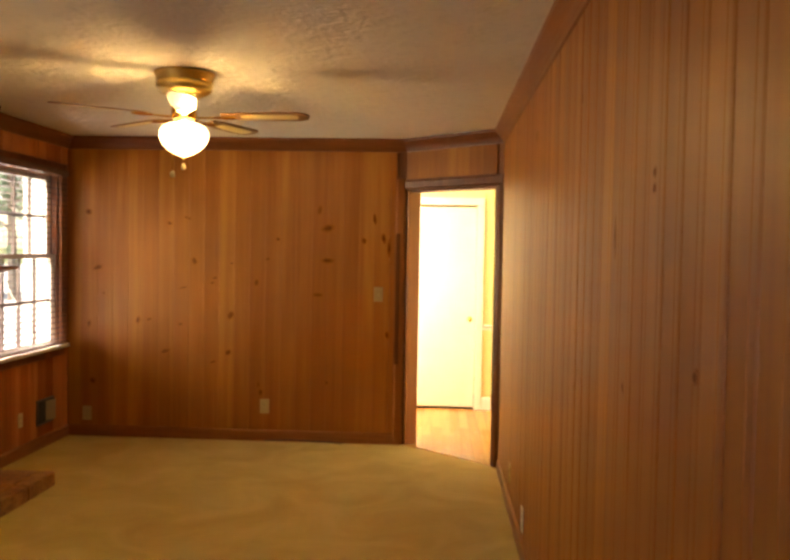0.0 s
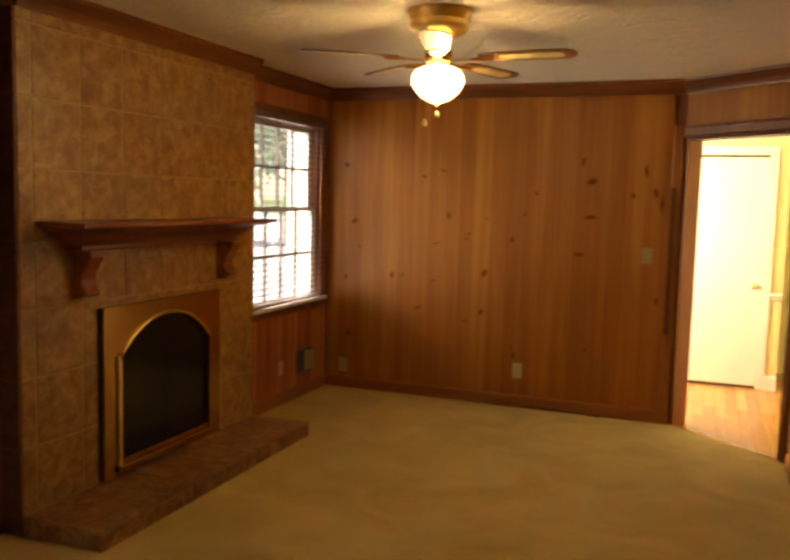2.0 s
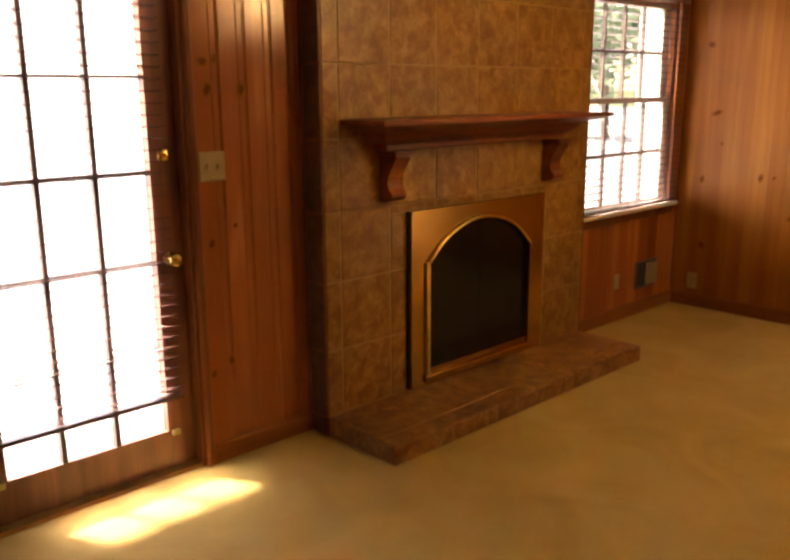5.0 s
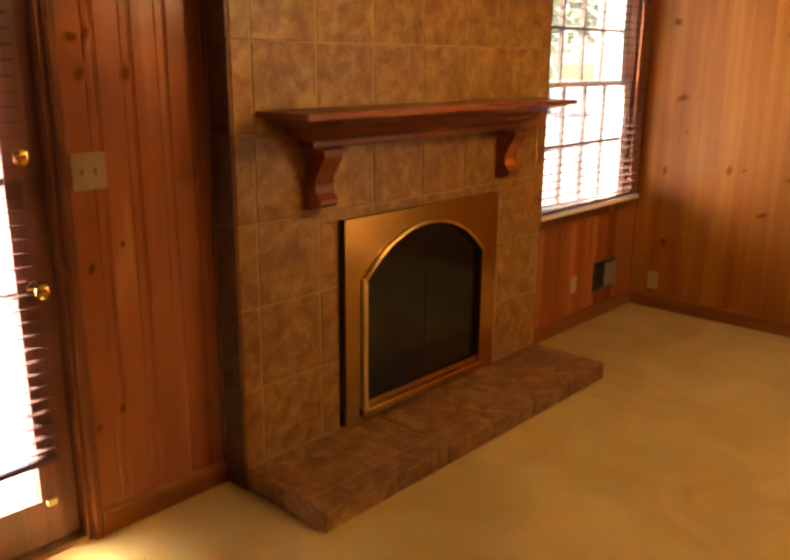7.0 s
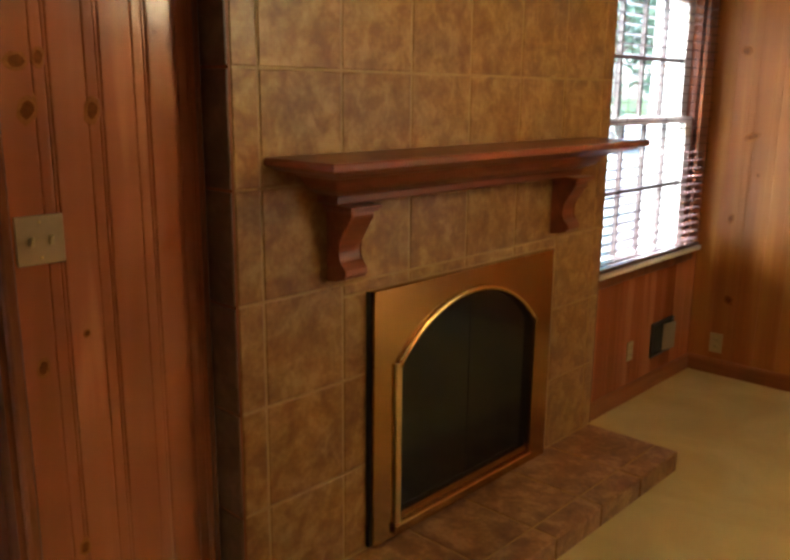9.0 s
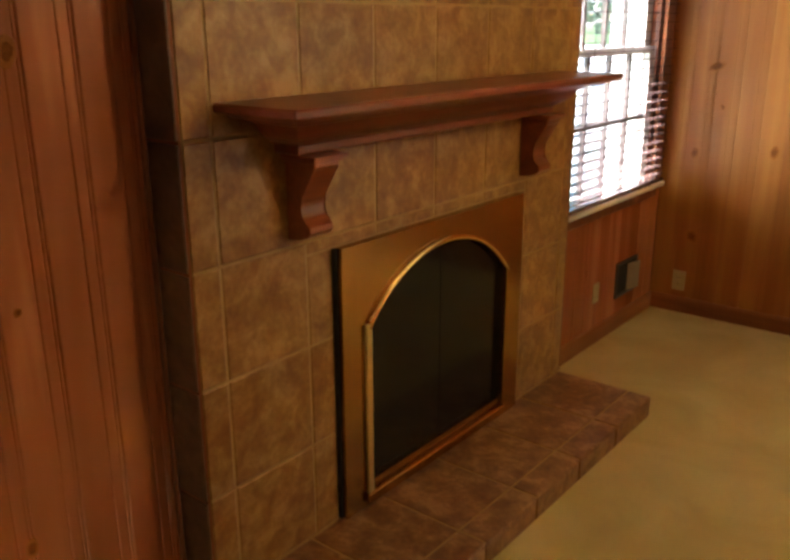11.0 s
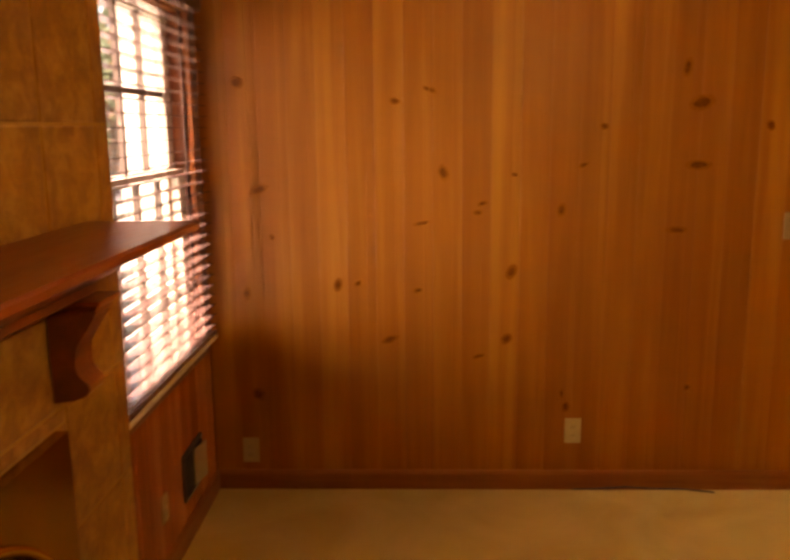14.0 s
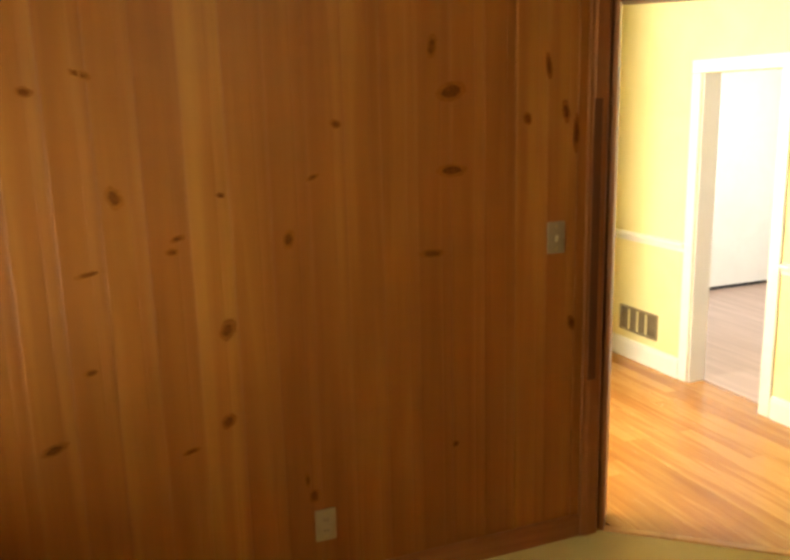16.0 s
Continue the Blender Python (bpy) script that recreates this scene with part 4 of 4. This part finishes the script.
for x, z, w, h, a in ((1.06, 1.468, 0.030, 0.045, 0), (0.851, 1.775, 0.028, 0.020, 10), (1.0, 1.822, 0.038, 0.018, -15), (0.948, 0.946, 0.026, 0.018, 10), (2.455, 1.657, 0.020, 0.034, 8), (2.655, 0.892, 0.018, 0.040, 10), (2.16, 1.754, 0.075, 0.036, 4), (2.159, 1.492, 0.065, 0.030, -4), (1.363, 1.028, 0.032, 0.038, -15), (1.346, 0.721, 0.030, 0.030, 20),
                      (1.232, 1.333, 0.026, 0.016, 20), (1.212, 1.292, 0.026, 0.016, 20), (1.577, 1.302, 0.028, 0.034, -12), (0.589, 0.972, 0.026, 0.036, 0), (0.176, 0.933, 0.020, 0.040, 0), (0.68, 0.98, 0.024, 0.016, 10),
                      (0.82, 0.72, 0.055, 0.020, 12), (1.22, 0.64, 0.034, 0.014, 12), (1.62, 0.40, 0.026, 0.030, 0), (2.09, 1.90, 0.020, 0.060, -10), (2.66, 1.60, 0.022, 0.07, 0),
                      (0.25, 1.40, 0.06, 0.022, 25), (0.17, 1.86, 0.03, 0.036, 0), (2.08, 1.21, 0.050, 0.024, 0), (1.75, 1.66, 0.024, 0.018, 10),
                      (2.614, 1.677, 0.022, 0.045, 6), (2.54, 1.835, 0.018, 0.05, 4), (1.60, 0.462, 0.012, 0.030, 0), (2.165, 0.492, 0.020, 0.016, 0), (1.666, 1.495, 0.030, 0.012, 15), (0.968, 1.248, 0.050, 0.014, 10),
                      (1.371, 1.456, 0.014, 0.012, 0), (0.21, 0.46, 0.030, 0.040, 0), (0.30, 1.19, 0.018, 0.016, 0)):
    knot(wall_north, x, 0.0, z, "n", w, h, a)
for y, z, w, h in ((-3.887, 0.957, 0.024, 0.030), (-3.821, 0.443, 0.024, 0.028), (-3.714, 1.570, 0.030, 0.036), (-3.870, 1.573, 0.034, 0.040), (-3.885, 1.68, 0.032, 0.034), (-3.835, 1.69, 0.022, 0.028), (-3.91, 0.40, 0.022, 0.026), (-3.77, 1.02, 0.012, 0.016)):
    knot(wall_west, 0.0, y, z, "w", w, h, 0)
for y, z, w, h, a in ((-4.77, 1.756, 0.020, 0.020, 0), (-4.77, 1.722, 0.020, 0.020, 0), (-4.39, 1.62, 0.016, 0.062, 4), (-4.52, 1.245, 0.018, 0.020, 0), (-5.08, 1.357, 0.020, 0.022, 10), (-3.93, 1.156, 0.018, 0.020, 0),
                   (-3.84, 2.09, 0.026, 0.030, 0), (-2.61, 2.14, 0.034, 0.030, 0), (-3.30, 0.62, 0.020, 0.024, 8), (-2.10, 1.05, 0.024, 0.024, 0)):
    knot(wall_east, XR, y, z, "e", w, h, a)

# ---- pieces: pine boards, tiles, floor strips ----
PITCH = 0.127
SECTION = [(0.0, -0.0020), (0.003, -0.0005), (0.006, 0.0), (0.084, 0.0), (0.086, -0.0005), (0.088, -0.0016), (0.090, -0.0006), (0.093, -0.0002), (0.113, -0.0002), (0.116, -0.0006), (0.118, -0.0016), (0.120, -0.0004), (0.124, -0.0004), (0.1268, -0.0020)]
BOARDS = {}
board_rnd = random.Random(21)


def board(wall, p, turn, z0, z1):
    """One tongue-and-groove board: local x along the wall, its face towards local -y."""
    mat = PINE_RED if wall is wall_west else PINE
    key = (round(z0, 3), round(z1, 3), mat.name)
    if key not in BOARDS:
        deep = 2.0 if wall is wall_west else 0.4 if wall is wall_east else 0.75
        out = [(u, -d * deep) for u, d in SECTION] + [(0.1268, 0.0165), (0.0, 0.0165)]
        BOARDS[key] = mesh_of("board", prism(out, "z", z0, z1), mat)
    o = new("board", BOARDS[key])
    warp = 0.0 if wall is wall_angled else board_rnd.gauss(0.0, 0.55)
    o.matrix_world = Matrix.Translation((p[0], p[1], 0)) @ Matrix.Rotation(radians(turn + max(-1.0, min(1.0, warp))), 4, "Z")
    o.parent = wall
    o.matrix_parent_inverse = wall.matrix_world.inverted()


k = int(2.80 / PITCH)
for i in range(k + 1):
    if (i + 1) * PITCH <= 2.74:
        board(wall_north, (i * PITCH, 0.0), 0, 0.002, H - 0.002)
for i in range(59):
    board(wall_east, (XR, -0.66 - i * PITCH), -90, 0.002, H - 0.002)
for i in range(27):
    board(wall_south, (XR - i * PITCH, YS), 180, 0.002, H - 0.002)
y = -0.003
while y > YS + PITCH:
    a, b = y - PITCH, y
    if not (a > CH0 and b < CH1):
        if b > WY0 and a < WY1:
            board(wall_west, (0.0, a), 90, 0.002, WZ0 + 0.01)
            board(wall_west, (0.0, a), 90, WZ1 + 0.01, H - 0.002)
        elif b > FY0 and a < FY1 - 0.02:
            board(wall_west, (0.0, a), 90, FZ1 + 0.008, H - 0.002)
        else:
            board(wall_west, (0.0, a), 90, 0.002, H - 0.002)
    y -= PITCH
part("filler_board", boxes((21 * PITCH + 0.0005, 2.7125, -0.0008, 0.0165, 0.002, H - 0.002), bevel=0.001), PINE, wall_north)
wall_angled_inv = wall_angled.matrix_world.copy()
for i in range(7):
    p = wall_angled_inv @ Vector((0.005 + i * PITCH, 0.0, 0.0))
    board(wall_angled, (p.x, p.y), DANG, OZ + 0.01, H - 0.002)


def tile(parent, inv, mat, x0, x1, y0, y1, z0, z1, axis):
    """A stone tile with eased edges; axis is the way it faces."""
    e = 0.003
    bm = bmesh.new()
    lo, hi = Vector((x0, y0, z0)), Vector((x1, y1, z1))
    i = "xyz".index(axis)
    back, mid, front = [], [], []
    u, v = [q for q in range(3) if q != i]
    for depth, inset, out in ((lo[i], 0.0, back), (hi[i] - e * 0.6, 0.0, mid), (hi[i], e, front)):
        for su, sv in ((0, 0), (1, 0), (1, 1), (0, 1)):
            c = [0, 0, 0]
            c[i] = depth
            c[u] = (hi[u] - inset) if su else (lo[u] + inset)
            c[v] = (hi[v] - inset) if sv else (lo[v] + inset)
            out.append(bm.verts.new(c))
    bm.faces.new(front)
    for a, b in ((back, mid), (mid, front)):
        for s in range(4):
            bm.faces.new((a[s], a[(s + 1) % 4], b[(s + 1) % 4], b[s]))
    part("tile", moved(bm, inv), mat, parent)


COLS = [-3.40, -3.31, -3.005, -2.70, -2.395, -2.09, -1.785, -1.48, -1.40]
ROWS = [HZ + 0.001, 0.405, 0.725, 1.04, 1.36, 1.68, 2.00, 2.32, H - 0.002]
J = 0.0042
for r0, r1 in zip(ROWS, ROWS[1:]):
    for c0, c1 in zip(COLS, COLS[1:]):
        rects = [(c0, c1, r0, r1)]
        if c1 > SY0 and c0 < SY1 and r0 < SZ1:
            rects = []
            if c0 < SY0 - 0.02:
                rects.append((c0, SY0 - 0.004, r0, min(r1, SZ1)))
            if c1 > SY1 + 0.02:
                rects.append((SY1, c1, r0, min(r1, SZ1)))
            if r1 > SZ1 + 0.015:
                rects.append((c0, c1, SZ1, r1))
        for a, b, c, d in rects:
            tile(fireplace, FI, TILE, CHX - 0.011, CHX, a + J, b - J, c + J, d - J, "x")
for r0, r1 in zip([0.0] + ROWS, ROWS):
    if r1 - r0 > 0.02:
        part("side_tile", moved(boxes((0.003, CHX - 0.003, CH0 - 0.012, CH0 - 0.004, r0 + J, min(r1, H - 0.10) - J), bevel=0.002), FI), SHADED_TILE, fireplace)
HC = [CH0, -3.03, -2.71, -2.39, -2.07, -1.75, CH1]
for c0, c1 in zip(HC, HC[1:]):
    tile(hearth, HI, HEARTHTILE, CHX + 0.002, 0.462, c0 + J, c1 - J, HZ - 0.008, HZ, "z")
    part("nosing_tile", moved(boxes((0.470, HX, c0 + J, c1 - J, HZ - 0.010, HZ), bevel=0.003), HI), HEARTHTILE, hearth)
    tile(hearth, HI, HEARTHTILE, HX - 0.010, HX - 0.001, c0 + J, c1 - J, 0.002, HZ - 0.012, "x")
for yy, s in ((CH0, 1), (CH1, -1)):
    for x0, x1 in ((CHX + 0.002, 0.340), (0.348, HX - 0.011)):
        part("edge_tile", moved(boxes((x0, x1, yy + s * 0.001, yy + s * 0.009, 0.002, HZ - 0.012), bevel=0.002), HI), HEARTHTILE, hearth)

rs = random.Random(9)
strip_meshes = [mesh_of("floor_strip", boxes((0.0006, 0.0824, 0.0, ln - 0.0008, -0.011, 0.0), bevel=0.0008), OAK) for ln in (0.9, 1.3, 1.7)]
for i in range(34):
    x = 1.62 + i * 0.083
    y = 0.17 if x < 2.80 else -1.55
    if 2.80 < x < 3.56:
        slope = DB.y / (DB.x - DA.x)
        ya, yb = (x - DA.x) * slope + 0.004, (x + 0.0824 - DA.x) * slope + 0.004
        y = 0.35 + rs.random() * 0.4
        part("floor_strip", prism([(x + 0.0006, ya), (x + 0.0824, yb), (x + 0.0824, y - 0.0008), (x + 0.0006, y - 0.0008)], "z", -0.011, 0.0), OAK, hall_floor)
    top = HN if x > 3.6 else 1.54
    while y < top - 0.05:
        ln = rs.choice((0, 1, 2))
        o = new("floor_strip", strip_meshes[ln])
        o.parent = hall_floor
        o.location = (x, y, 0.0)
        y += (0.9, 1.3, 1.7)[ln]
